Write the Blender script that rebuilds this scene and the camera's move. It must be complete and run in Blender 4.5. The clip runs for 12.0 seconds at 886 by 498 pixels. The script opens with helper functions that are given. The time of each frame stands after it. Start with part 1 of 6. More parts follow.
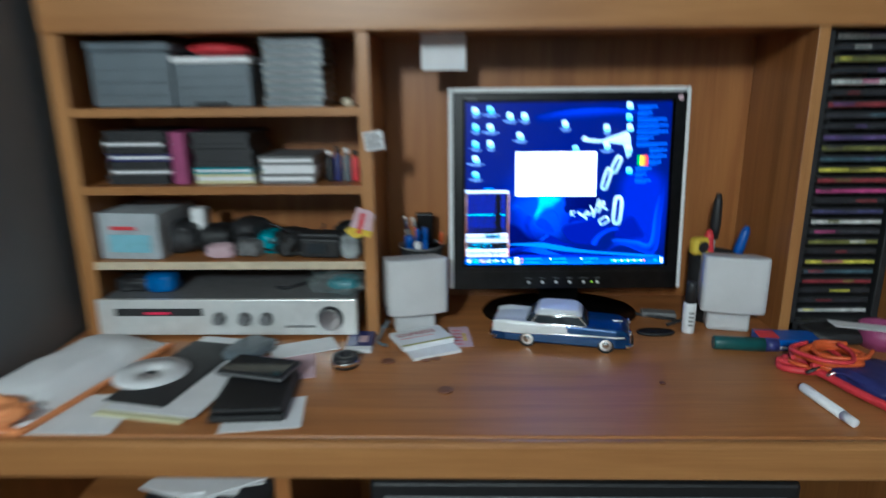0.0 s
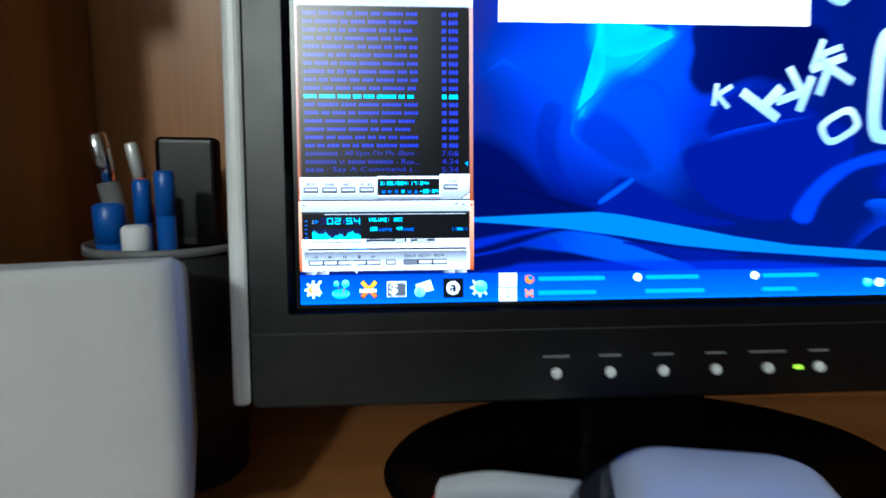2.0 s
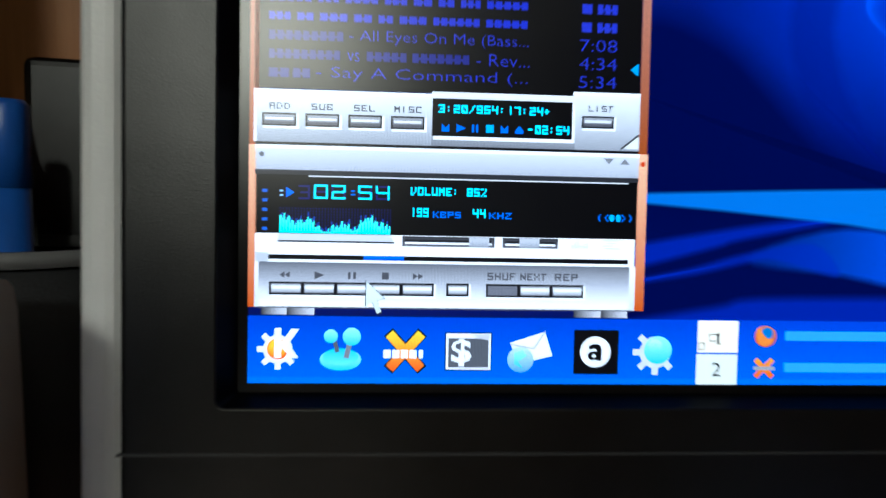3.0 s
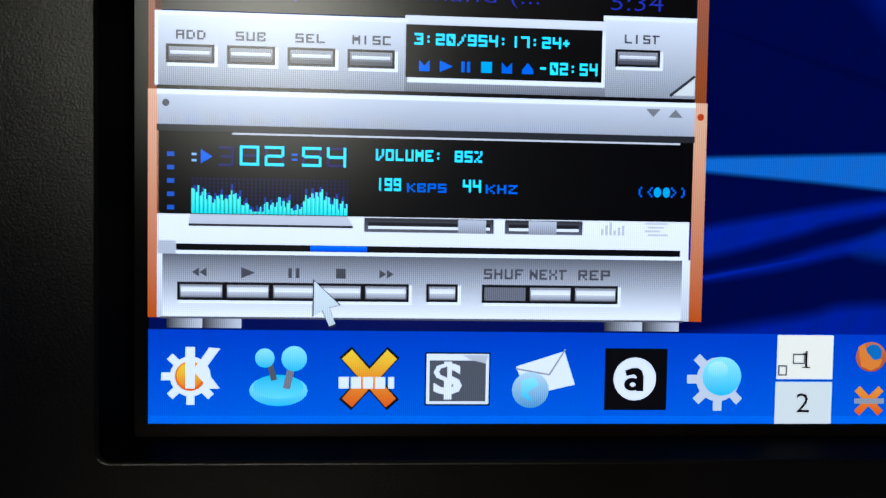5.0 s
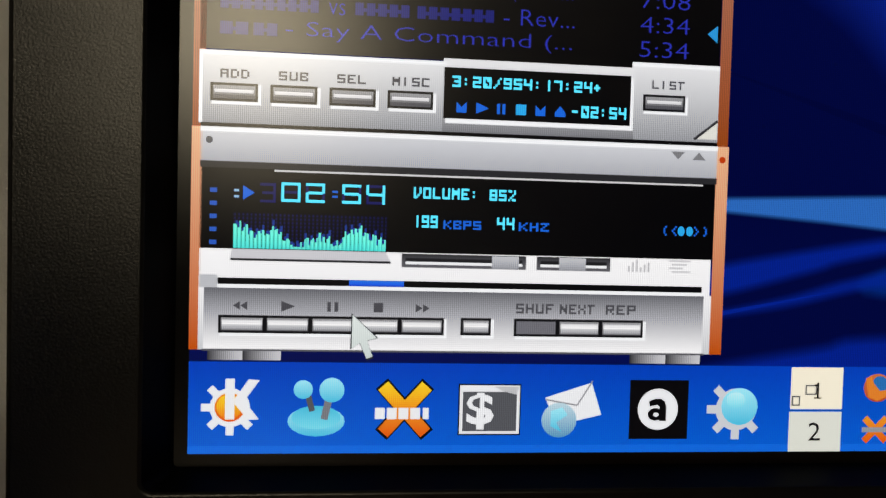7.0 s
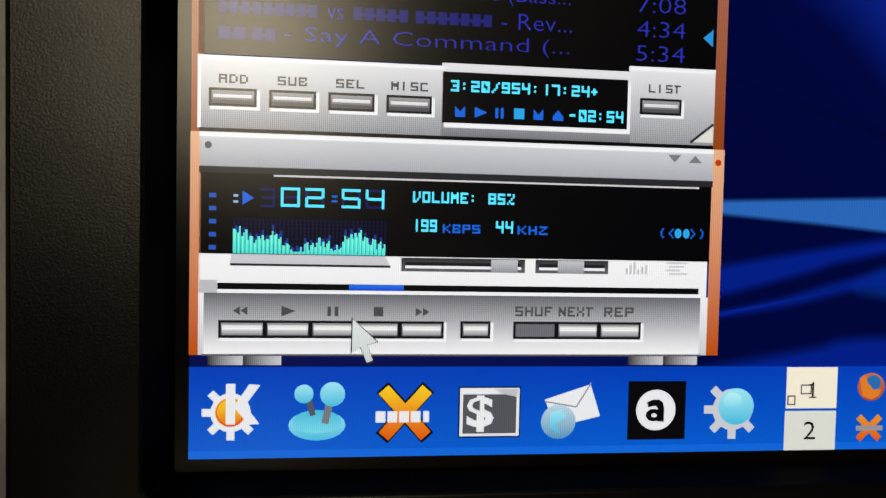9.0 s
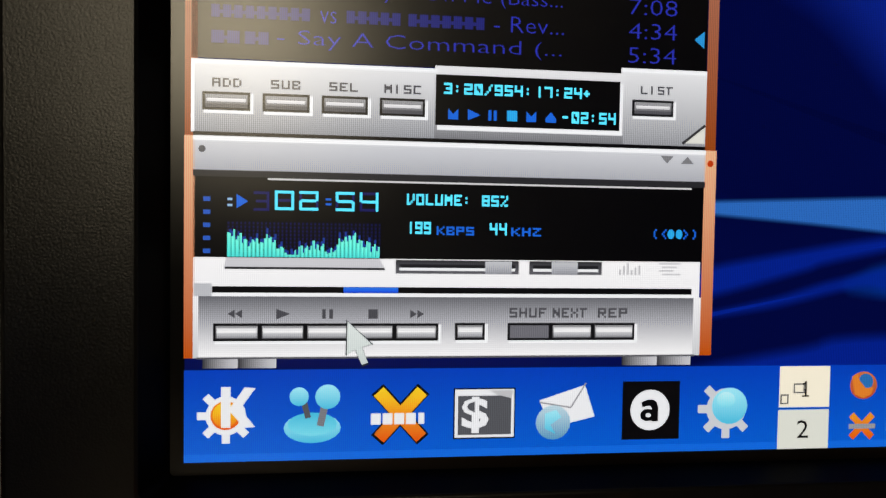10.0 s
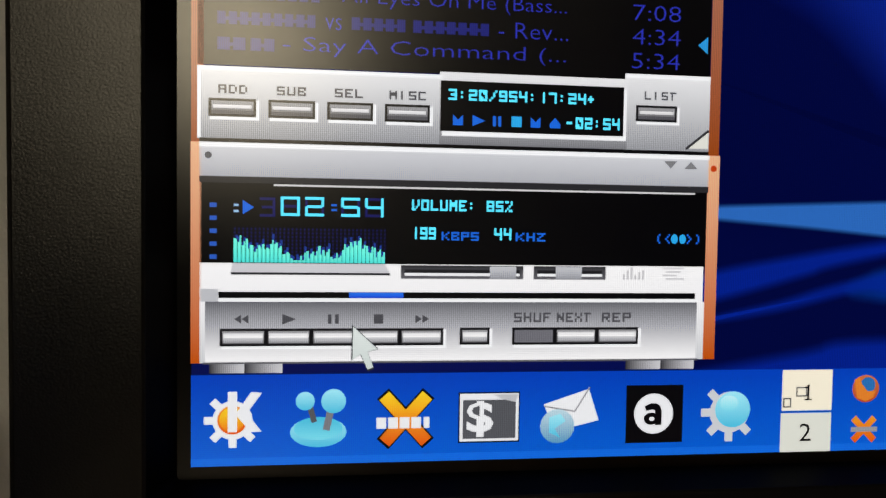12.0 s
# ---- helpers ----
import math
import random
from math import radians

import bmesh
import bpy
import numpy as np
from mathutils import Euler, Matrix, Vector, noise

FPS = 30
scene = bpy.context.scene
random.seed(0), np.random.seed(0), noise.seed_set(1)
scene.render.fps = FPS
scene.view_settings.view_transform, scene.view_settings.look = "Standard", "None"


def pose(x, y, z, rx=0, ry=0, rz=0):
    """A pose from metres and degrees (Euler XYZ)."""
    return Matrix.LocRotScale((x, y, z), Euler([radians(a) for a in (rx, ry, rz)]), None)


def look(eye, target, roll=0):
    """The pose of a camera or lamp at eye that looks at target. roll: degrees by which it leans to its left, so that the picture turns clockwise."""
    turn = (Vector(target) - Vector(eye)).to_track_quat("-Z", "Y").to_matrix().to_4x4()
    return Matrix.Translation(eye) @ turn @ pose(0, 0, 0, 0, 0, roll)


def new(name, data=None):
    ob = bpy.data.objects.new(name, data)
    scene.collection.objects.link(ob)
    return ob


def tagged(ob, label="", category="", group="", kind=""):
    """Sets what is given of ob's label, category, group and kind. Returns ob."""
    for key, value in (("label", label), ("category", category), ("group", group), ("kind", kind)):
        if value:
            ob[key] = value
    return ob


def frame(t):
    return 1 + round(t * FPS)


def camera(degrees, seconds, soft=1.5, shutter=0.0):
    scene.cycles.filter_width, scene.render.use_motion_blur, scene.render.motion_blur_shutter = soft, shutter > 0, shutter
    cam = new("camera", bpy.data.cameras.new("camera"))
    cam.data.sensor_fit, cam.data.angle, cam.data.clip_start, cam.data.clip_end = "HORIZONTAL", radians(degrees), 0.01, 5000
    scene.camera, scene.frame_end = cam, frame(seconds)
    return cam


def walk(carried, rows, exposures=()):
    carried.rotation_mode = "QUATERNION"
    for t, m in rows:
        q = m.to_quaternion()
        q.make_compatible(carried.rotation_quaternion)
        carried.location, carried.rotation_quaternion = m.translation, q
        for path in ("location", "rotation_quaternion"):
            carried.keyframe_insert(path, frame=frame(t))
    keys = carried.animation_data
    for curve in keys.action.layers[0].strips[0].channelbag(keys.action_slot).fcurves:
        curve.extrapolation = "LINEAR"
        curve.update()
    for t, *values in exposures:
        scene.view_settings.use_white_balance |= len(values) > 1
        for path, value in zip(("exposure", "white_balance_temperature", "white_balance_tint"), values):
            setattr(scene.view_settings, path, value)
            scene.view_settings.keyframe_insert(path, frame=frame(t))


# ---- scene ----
cam = camera(70.67, 12.0, shutter=0.5)


def aim(x, y, z, yaw, pitch, roll):
    a, b = radians(yaw), radians(pitch)
    way = Vector((-math.sin(a) * math.cos(b), math.cos(a) * math.cos(b), math.sin(b)))
    return look((x, y, z), Vector((x, y, z)) + way, roll)


# seconds, x, y, z, yaw, pitch, roll
PATH = [
    (0, -0.1576, -0.9784, 0.4106, 1.25, -14.96, -0.50),
    (0.4, -0.1604, -0.6456, 0.4005, -9.02, -21.02, -0.44),
    (0.5, -0.1654, -0.5796, 0.3483, -11.04, -19.58, 0.15),
    (0.8, -0.1501, -0.4111, 0.2592, -5.91, -15.72, 1.37),
    (1, -0.1394, -0.3542, 0.2112, -3.71, -9.00, 1.34),
    (1.5, -0.1342, -0.2885, 0.1736, -8.60, -9.16, 4.91),
    (2, -0.0960, -0.2070, 0.1691, -3.25, -8.50, -0.04),
    (2.5, -0.1111, -0.1149, 0.1487, -3.03, -5.31, -0.27),
    (2.7, -0.1120, -0.0876, 0.1452, -3.04, -5.99, 1.08),
    (4.3, -0.1042, -0.0290, 0.1443, -2.03, -6.68, 1.49),
    (4.5, -0.1055, -0.0289, 0.1436, -2.17, -6.37, 1.71),
    (5, -0.1060, -0.0285, 0.1393, -2.05, -6.08, 1.15),
    (5.5, -0.1081, -0.0294, 0.1405, -2.73, -6.55, 1.28),
    (6, -0.1109, -0.0294, 0.1420, -3.13, -6.29, 1.71),
    (6.5, -0.1132, -0.0296, 0.1434, -3.70, -5.92, 2.11),
    (7, -0.1139, -0.0304, 0.1439, -4.12, -5.88, 1.92),
    (9, -0.1150, -0.0306, 0.1447, -4.90, -6.05, 1.66),
    (9.5, -0.1147, -0.0310, 0.1448, -5.13, -5.97, 1.52),
    (10, -0.1147, -0.0309, 0.1449, -5.22, -5.96, 1.34),
    (10.5, -0.1148, -0.0311, 0.1453, -5.39, -5.97, 1.36),
    (11, -0.1141, -0.0313, 0.1455, -5.44, -5.97, 1.33),
    (11.5, -0.1143, -0.0312, 0.1455, -5.46, -5.84, 1.37),
    (12, -0.1154, -0.0312, 0.1460, -5.21, -6.20, 1.28),
]
walk(cam, [(r[0], aim(*r[1:])) for r in PATH],
     exposures=[(0, 0.42, 4450, 3), (0.25, 0.1, 4400, 2), (0.5, -0.2, 4150, 0), (0.8, -0.3, 4250, 0), (1.05, 0.05, 4500, 2), (1.5, 0.1, 4600, 2),
                (2.0, 0.12, 4700, 2), (2.6, -0.25, 5000, 3), (4.4, -0.85, 5200, 8), (5.6, -1.1, 5700, 10), (6.4, -1.1, 6600, 10), (12, -1.1, 6600, 10)])


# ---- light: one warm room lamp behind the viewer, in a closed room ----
world = bpy.data.worlds.new("world")
world.use_nodes = True
world.node_tree.nodes["Background"].inputs[0].default_value = (0.5, 0.55, 0.6, 1)
world.node_tree.nodes["Background"].inputs[1].default_value = 0.05
scene.world = world
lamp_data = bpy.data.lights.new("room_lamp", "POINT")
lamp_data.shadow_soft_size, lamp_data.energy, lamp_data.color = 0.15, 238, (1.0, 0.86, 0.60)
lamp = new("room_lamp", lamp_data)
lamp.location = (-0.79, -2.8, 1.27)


# ---- materials ----
def nodes_of(name):
    m = bpy.data.materials.new(name)
    m.use_nodes = True
    return m, m.node_tree.nodes, m.node_tree.links, m.node_tree.nodes["Principled BSDF"]


def plain(name, color, rough=0.5, metal=0.0, vary=0.12, scale=60.0, bump=0.15, spec=0.5, coat=0.0):
    """A painted, moulded or printed surface with uneven tone and fine relief."""
    m, n, l, b = nodes_of(name)
    tc = n.new("ShaderNodeTexCoord")
    n1 = n.new("ShaderNodeTexNoise")
    n1.inputs["Scale"].default_value, n1.inputs["Detail"].default_value = scale, 6
    n2 = n.new("ShaderNodeTexNoise")
    n2.inputs["Scale"].default_value, n2.inputs["Detail"].default_value = scale * 18, 2
    l.new(tc.outputs["Object"], n1.inputs["Vector"])
    l.new(tc.outputs["Object"], n2.inputs["Vector"])
    r = n.new("ShaderNodeValToRGB")
    r.color_ramp.elements[0].position, r.color_ramp.elements[1].position = 0.3, 0.7
    r.color_ramp.elements[0].color = (*[c * (1 - vary) for c in color], 1)
    r.color_ramp.elements[1].color = (*[min(1, c * (1 + vary)) for c in color], 1)
    l.new(n1.outputs["Fac"], r.inputs["Fac"])
    l.new(r.outputs["Color"], b.inputs["Base Color"])
    bp = n.new("ShaderNodeBump")
    bp.inputs["Strength"].default_value, bp.inputs["Distance"].default_value = bump, 0.0006
    l.new(n2.outputs["Fac"], bp.inputs["Height"])
    l.new(bp.outputs["Normal"], b.inputs["Normal"])
    b.inputs["Roughness"].default_value, b.inputs["Metallic"].default_value = rough, metal
    b.inputs["Specular IOR Level"].default_value = spec
    b.inputs["Coat Weight"].default_value = coat
    return m


def wood(name, light, dark, grain, rough=0.38, coat=0.15):
    """Veneer with grain along one axis (0 x, 2 z)."""
    m, n, l, b = nodes_of(name)
    tc = n.new("ShaderNodeTexCoord")
    mp = n.new("ShaderNodeMapping")
    s = [26.0, 26.0, 26.0]
    s[grain] = 1.6
    mp.inputs["Scale"].default_value = s
    l.new(tc.outputs["Object"], mp.inputs["Vector"])
    a = n.new("ShaderNodeTexNoise")
    a.inputs["Scale"].default_value, a.inputs["Detail"].default_value, a.inputs["Distortion"].default_value = 1.3, 8, 0.8
    l.new(mp.outputs["Vector"], a.inputs["Vector"])
    mp2 = n.new("ShaderNodeMapping")
    s2 = [420.0, 420.0, 420.0]
    s2[grain] = 14.0
    mp2.inputs["Scale"].default_value = s2
    l.new(tc.outputs["Object"], mp2.inputs["Vector"])
    f = n.new("ShaderNodeTexNoise")
    f.inputs["Scale"].default_value, f.inputs["Detail"].default_value = 1.0, 3
    l.new(mp2.outputs["Vector"], f.inputs["Vector"])
    mix = n.new("ShaderNodeMath")
    mix.operation = "MULTIPLY_ADD"
    mix.inputs[1].default_value = 0.35
    l.new(f.outputs["Fac"], mix.inputs[0])
    l.new(a.outputs["Fac"], mix.inputs[2])
    r = n.new("ShaderNodeValToRGB")
    r.color_ramp.elements[0].position, r.color_ramp.elements[1].position = 0.45, 0.92
    r.color_ramp.elements[0].color, r.color_ramp.elements[1].color = (*dark, 1), (*light, 1)
    l.new(mix.outputs[0], r.inputs["Fac"])
    l.new(r.outputs["Color"], b.inputs["Base Color"])
    bp = n.new("ShaderNodeBump")
    bp.inputs["Strength"].default_value, bp.inputs["Distance"].default_value = 0.18, 0.0005
    l.new(f.outputs["Fac"], bp.inputs["Height"])
    l.new(bp.outputs["Normal"], b.inputs["Normal"])
    rr = n.new("ShaderNodeMapRange")
    rr.inputs["To Min"].default_value, rr.inputs["To Max"].default_value = rough - 0.08, rough + 0.12
    l.new(a.outputs["Fac"], rr.inputs["Value"])
    l.new(rr.outputs["Result"], b.inputs["Roughness"])
    b.inputs["Coat Weight"].default_value = coat
    b.inputs["Coat Roughness"].default_value = 0.25
    return m


BRIGHT = 2.0  # the display against the dim room
DOT = 0.000264  # width of one display pixel


def dots(n, l, strength):
    """The fine upright grid of the display's own pixels, as a factor on the strength of its light."""
    tc = n.new("ShaderNodeTexCoord")
    sp = n.new("ShaderNodeSeparateXYZ")
    l.new(tc.outputs["Object"], sp.inputs[0])
    made = []
    for axis, amount in (("X", 0.26), ("Z", 0.10)):
        turn = n.new("ShaderNodeMath")
        turn.operation = "MULTIPLY"
        turn.inputs[1].default_value = 2 * math.pi / DOT
        l.new(sp.outputs[axis], turn.inputs[0])
        wave = n.new("ShaderNodeMath")
        wave.operation = "COSINE"
        l.new(turn.outputs[0], wave.inputs[0])
        part_of = n.new("ShaderNodeMath")
        part_of.operation = "MULTIPLY_ADD"
        part_of.inputs[1].default_value, part_of.inputs[2].default_value = amount, 1.0
        l.new(wave.outputs[0], part_of.inputs[0])
        made.append(part_of)
    both = n.new("ShaderNodeMath")
    both.operation = "MULTIPLY"
    l.new(made[0].outputs[0], both.inputs[0])
    l.new(made[1].outputs[0], both.inputs[1])
    out = n.new("ShaderNodeMath")
    out.operation = "MULTIPLY"
    out.inputs[1].default_value = strength
    l.new(both.outputs[0], out.inputs[0])
    return out.outputs[0]


def film(m, n, l, b, rough, shine):
    """Swaps the plain surface for a light source under a matt film; gives back the light and the film."""
    em, gloss, both = n.new("ShaderNodeEmission"), n.new("ShaderNodeBsdfAnisotropic"), n.new("ShaderNodeAddShader")
    gloss.distribution = "BECKMANN"
    gloss.inputs["Roughness"].default_value = rough
    gloss.inputs["Color"].default_value = (shine, shine, shine, 1)
    l.new(em.outputs[0], both.inputs[0])
    l.new(gloss.outputs[0], both.inputs[1])
    l.new(both.outputs[0], n["Material Output"].inputs["Surface"])
    n.remove(b)
    return em, gloss


def glow(name, low, high=None, power=1.0, axis="Z"):
    """A lit area of the display under its matt film; from low to high up its own height (or along x)."""
    m, n, l, b = nodes_of(name)
    em, gloss = film(m, n, l, b, 0.285, 0.042)
    l.new(dots(n, l, power * BRIGHT), em.inputs["Strength"])
    if high is None:
        em.inputs["Color"].default_value = (*low, 1)
        return m
    tc = n.new("ShaderNodeTexCoord")
    sx = n.new("ShaderNodeSeparateXYZ")
    l.new(tc.outputs["Generated"], sx.inputs[0])
    r = n.new("ShaderNodeValToRGB")
    r.color_ramp.elements[0].color, r.color_ramp.elements[1].color = (*low, 1), (*high, 1)
    l.new(sx.outputs[axis], r.inputs["Fac"])
    l.new(r.outputs["Color"], em.inputs["Color"])
    return m


def bezel_plastic(name, color, rough, shine):
    """Black moulded plastic with a fine grain and a soft, narrow sheen."""
    m, n, l, b = nodes_of(name)
    both, gloss, matt = n.new("ShaderNodeAddShader"), n.new("ShaderNodeBsdfAnisotropic"), n.new("ShaderNodeBsdfDiffuse")
    gloss.distribution = "BECKMANN"
    gloss.inputs["Roughness"].default_value = rough
    tc = n.new("ShaderNodeTexCoord")
    grain, wear = n.new("ShaderNodeTexNoise"), n.new("ShaderNodeTexNoise")
    grain.inputs["Scale"].default_value, grain.inputs["Detail"].default_value = 3400, 3
    wear.inputs["Scale"].default_value, wear.inputs["Detail"].default_value = 60, 5
    bump = n.new("ShaderNodeBump")
    bump.inputs["Strength"].default_value, bump.inputs["Distance"].default_value = 0.14, 0.0003
    tone = n.new("ShaderNodeMapRange")
    tone.inputs["To Min"].default_value, tone.inputs["To Max"].default_value = shine * 0.7, shine * 1.3
    l.new(tc.outputs["Object"], grain.inputs["Vector"])
    l.new(tc.outputs["Object"], wear.inputs["Vector"])
    l.new(grain.outputs["Fac"], bump.inputs["Height"])
    l.new(wear.outputs["Fac"], tone.inputs["Value"])
    l.new(tone.outputs["Result"], gloss.inputs["Color"])
    l.new(bump.outputs["Normal"], gloss.inputs["Normal"])
    l.new(bump.outputs["Normal"], matt.inputs["Normal"])
    matt.inputs["Color"].default_value = (*color, 1)
    l.new(gloss.outputs[0], both.inputs[0])
    l.new(matt.outputs[0], both.inputs[1])
    l.new(both.outputs[0], n["Material Output"].inputs["Surface"])
    n.remove(b)
    return m


def lin(r, g, b):
    return tuple((c / 255 / 12.92) if c < 11 else ((c / 255 + 0.055) / 1.055) ** 2.4 for c in (r, g, b))


WOOD_X = wood("oak_veneer_along", (0.40, 0.175, 0.044), (0.235, 0.090, 0.020), 0)
WOOD_Z = wood("oak_veneer_upright", (0.40, 0.175, 0.044), (0.235, 0.090, 0.020), 2)
WOOD_BACK = wood("oak_back_panel", (0.40, 0.170, 0.040), (0.25, 0.094, 0.019), 2, 0.4)
DESK = wood("oak_desk_top", (0.46, 0.200, 0.054), (0.29, 0.112, 0.027), 0, 0.40, 0.08)
EDGE = wood("oak_edge_band", (0.45, 0.225, 0.066), (0.31, 0.138, 0.036), 0)
EDGE_Z = wood("oak_edge_band_upright", (0.45, 0.225, 0.066), (0.31, 0.138, 0.036), 2)
PALE = plain("pale_shelf_edge", (0.55, 0.47, 0.33), 0.45)
WALL = plain("grey_wall_paint", (0.22, 0.225, 0.24), 0.8, scale=8, vary=0.06)
CEIL = plain("white_ceiling_paint", (0.50, 0.49, 0.46), 0.9, scale=8, vary=0.04)
FLOOR = plain("brown_carpet", (0.12, 0.09, 0.07), 0.95, scale=40, vary=0.3, bump=0.6)
BEZEL = bezel_plastic("fine_grained_black_plastic", (0.0022, 0.0021, 0.0020), 0.36, 0.034)
BLACK = plain("black_textured_plastic", (0.014, 0.014, 0.015), 0.42, vary=0.2, scale=90, bump=0.5)
LIP = plain("smooth_black_lip", (0.0012, 0.0012, 0.0012), 0.5, vary=0.1, bump=0.0, spec=0.04)
DARK = plain("dark_plastic", (0.02, 0.02, 0.022), 0.5)
SILVER = plain("silver_painted_plastic", (0.80, 0.81, 0.82), 0.36, 0.0, vary=0.05)
ALU = plain("brushed_aluminium", (0.74, 0.74, 0.73), 0.32, 0.35, vary=0.06)
CHROME = plain("chrome", (0.85, 0.85, 0.86), 0.08, 1.0, vary=0.02, bump=0.0)
GREYCASE = plain("grey_painted_metal", (0.16, 0.16, 0.165), 0.5)
BEIGE = plain("light_grey_speaker_plastic", (0.60, 0.60, 0.61), 0.75, vary=0.05, scale=20, bump=0.3, spec=0.2)
PAPER = plain("white_paper", (0.80, 0.80, 0.82), 0.85, vary=0.05, scale=25)
PINKP = plain("pink_paper", (0.62, 0.45, 0.50), 0.85, vary=0.08, scale=40)
YELLOWP = plain("pale_yellow_paper", (0.62, 0.60, 0.36), 0.85, vary=0.05)
YELLOW = plain("yellow_print", (0.70, 0.52, 0.03), 0.6)
RED = plain("red_print", (0.62, 0.04, 0.05), 0.5)
PINK = plain("pink_plastic", (0.30, 0.06, 0.17), 0.45)
ORANGE = plain("orange_plastic", (0.68, 0.12, 0.02), 0.4)
ORANGEP = plain("orange_paper_edge", (0.75, 0.30, 0.10), 0.7)
BLUE = plain("blue_plastic", (0.02, 0.10, 0.45), 0.35)
TEAL = plain("teal_plastic", (0.02, 0.28, 0.36), 0.35)
NAVY = plain("navy_print", (0.03, 0.035, 0.16), 0.4)
GREYBOX = plain("grey_translucent_plastic", (0.14, 0.165, 0.19), 0.4, vary=0.15, scale=15)
CLEAR = plain("crinkled_clear_plastic", (0.30, 0.32, 0.33), 0.18, vary=0.5, scale=45, bump=1.0)
FILM = plain("clear_shiny_film", (0.26, 0.30, 0.30), 0.12, vary=0.3, scale=45, bump=1.0)
FILM.node_tree.nodes["Principled BSDF"].inputs["Alpha"].default_value = 0.3
CARBLUE = plain("metallic_blue_enamel", (0.007, 0.045, 0.155), 0.34, 0.35, vary=0.03, bump=0.0, coat=0.3)
CARWHITE = plain("white_enamel", (0.70, 0.71, 0.72), 0.32, vary=0.02, bump=0.0, coat=0.25)
HUB = plain("bright_plated_hub", (0.62, 0.62, 0.62), 0.16, 1.0, vary=0.05, bump=0.0)
GLASSY = plain("dark_window_plastic", (0.03, 0.035, 0.04), 0.08, vary=0.1, bump=0.0)
RUBBER = plain("black_rubber", (0.015, 0.015, 0.015), 0.7)
GREENT = plain("dark_green_tube", (0.02, 0.09, 0.09), 0.35)
LEATHER = plain("black_leather", (0.012, 0.012, 0.013), 0.45, scale=150, bump=0.8)


# ---- shapes ----
def rbox(x0, y0, z0, x1, y1, z1, r=0.0015, seg=2):
    bm = bmesh.new()
    bmesh.ops.create_cube(bm, size=1)
    bmesh.ops.scale(bm, vec=(x1 - x0, y1 - y0, z1 - z0), verts=bm.verts)
    bmesh.ops.translate(bm, vec=((x0 + x1) / 2, (y0 + y1) / 2, (z0 + z1) / 2), verts=bm.verts)
    if r > 0:
        r = min(r, 0.45 * min(x1 - x0, y1 - y0, z1 - z0))
        bmesh.ops.bevel(bm, geom=bm.edges[:], offset=r, segments=seg, affect="EDGES", profile=0.5)
    return bm


def turned(profile, seg=28):
    """A solid of revolution about z from (radius, height) pairs."""
    bm = bmesh.new()
    rings = []
    for rad, z in profile:
        if rad < 1e-6:
            rings.append([bm.verts.new((0, 0, z))])
        else:
            rings.append([bm.verts.new((rad * math.cos(2 * math.pi * k / seg), rad * math.sin(2 * math.pi * k / seg), z)) for k in range(seg)])
    for a, b in zip(rings, rings[1:]):
        for k in range(seg):
            p = [a[k % len(a)], a[(k + 1) % len(a)], b[(k + 1) % len(b)], b[k % len(b)]]
            q = list(dict.fromkeys(p))
            if len(q) > 2:
                bm.faces.new(q)
    for ring in (rings[0], rings[-1]):
        if len(ring) > 2:
            bm.faces.new(ring)
    bmesh.ops.recalc_face_normals(bm, faces=bm.faces)
    for f in bm.faces:
        f.smooth = len(f.verts) == 4
    return bm


def prism(points, d0, d1):
    """A flat outline in x, z given thickness along y."""
    bm = bmesh.new()
    a = [bm.verts.new((x, d0, z)) for x, z in points]
    b = [bm.verts.new((x, d1, z)) for x, z in points]
    bm.faces.new(a)
    bm.faces.new(b[::-1])
    for k in range(len(a)):
        bm.faces.new((a[k], b[k], b[(k + 1) % len(b)], a[(k + 1) % len(a)]))
    bmesh.ops.recalc_face_normals(bm, faces=bm.faces)
    return bm


def tube(points, rad, seg=8):
    """A round cord through points."""
    bm = bmesh.new()
    pts = [Vector(p) for p in points]
    rings = []
    for k, p in enumerate(pts):
        d = (pts[min(k + 1, len(pts) - 1)] - pts[max(k - 1, 0)]).normalized()
        s = d.cross(Vector((0.13, 0.2, 1))).normalized()
        u = s.cross(d)
        rings.append([bm.verts.new(p + rad * (math.cos(2 * math.pi * j / seg) * s + math.sin(2 * math.pi * j / seg) * u)) for j in range(seg)])
    for a, b in zip(rings, rings[1:]):
        for j in range(seg):
            bm.faces.new((a[j], a[(j + 1) % seg], b[(j + 1) % seg], b[j])).smooth = True
    bm.faces.new(rings[0][::-1])
    bm.faces.new(rings[-1])
    bmesh.ops.recalc_face_normals(bm, faces=bm.faces)
    return bm


def smooth_path(points, steps=6):
    pts = [Vector(p) for p in points]
    out = []
    for k in range(len(pts) - 1):
        a, b, c, d = pts[max(k - 1, 0)], pts[k], pts[k + 1], pts[min(k + 2, len(pts) - 1)]
        for j in range(steps):
            t = j / steps
            out.append(0.5 * (2 * b + (c - a) * t + (2 * a - 5 * b + 4 * c - d) * t * t + (3 * b - a - 3 * c + d) * t ** 3))
    return out + [pts[-1]]


def join(*bms):
    out = bmesh.new()
    for b in bms:
        me = bpy.data.meshes.new("tmp")
        b.to_mesh(me)
        b.free()
        out.from_mesh(me)
        bpy.data.meshes.remove(me)
    return out


def moved(bm, m):
    bmesh.ops.transform(bm, matrix=m, verts=bm.verts)
    return bm


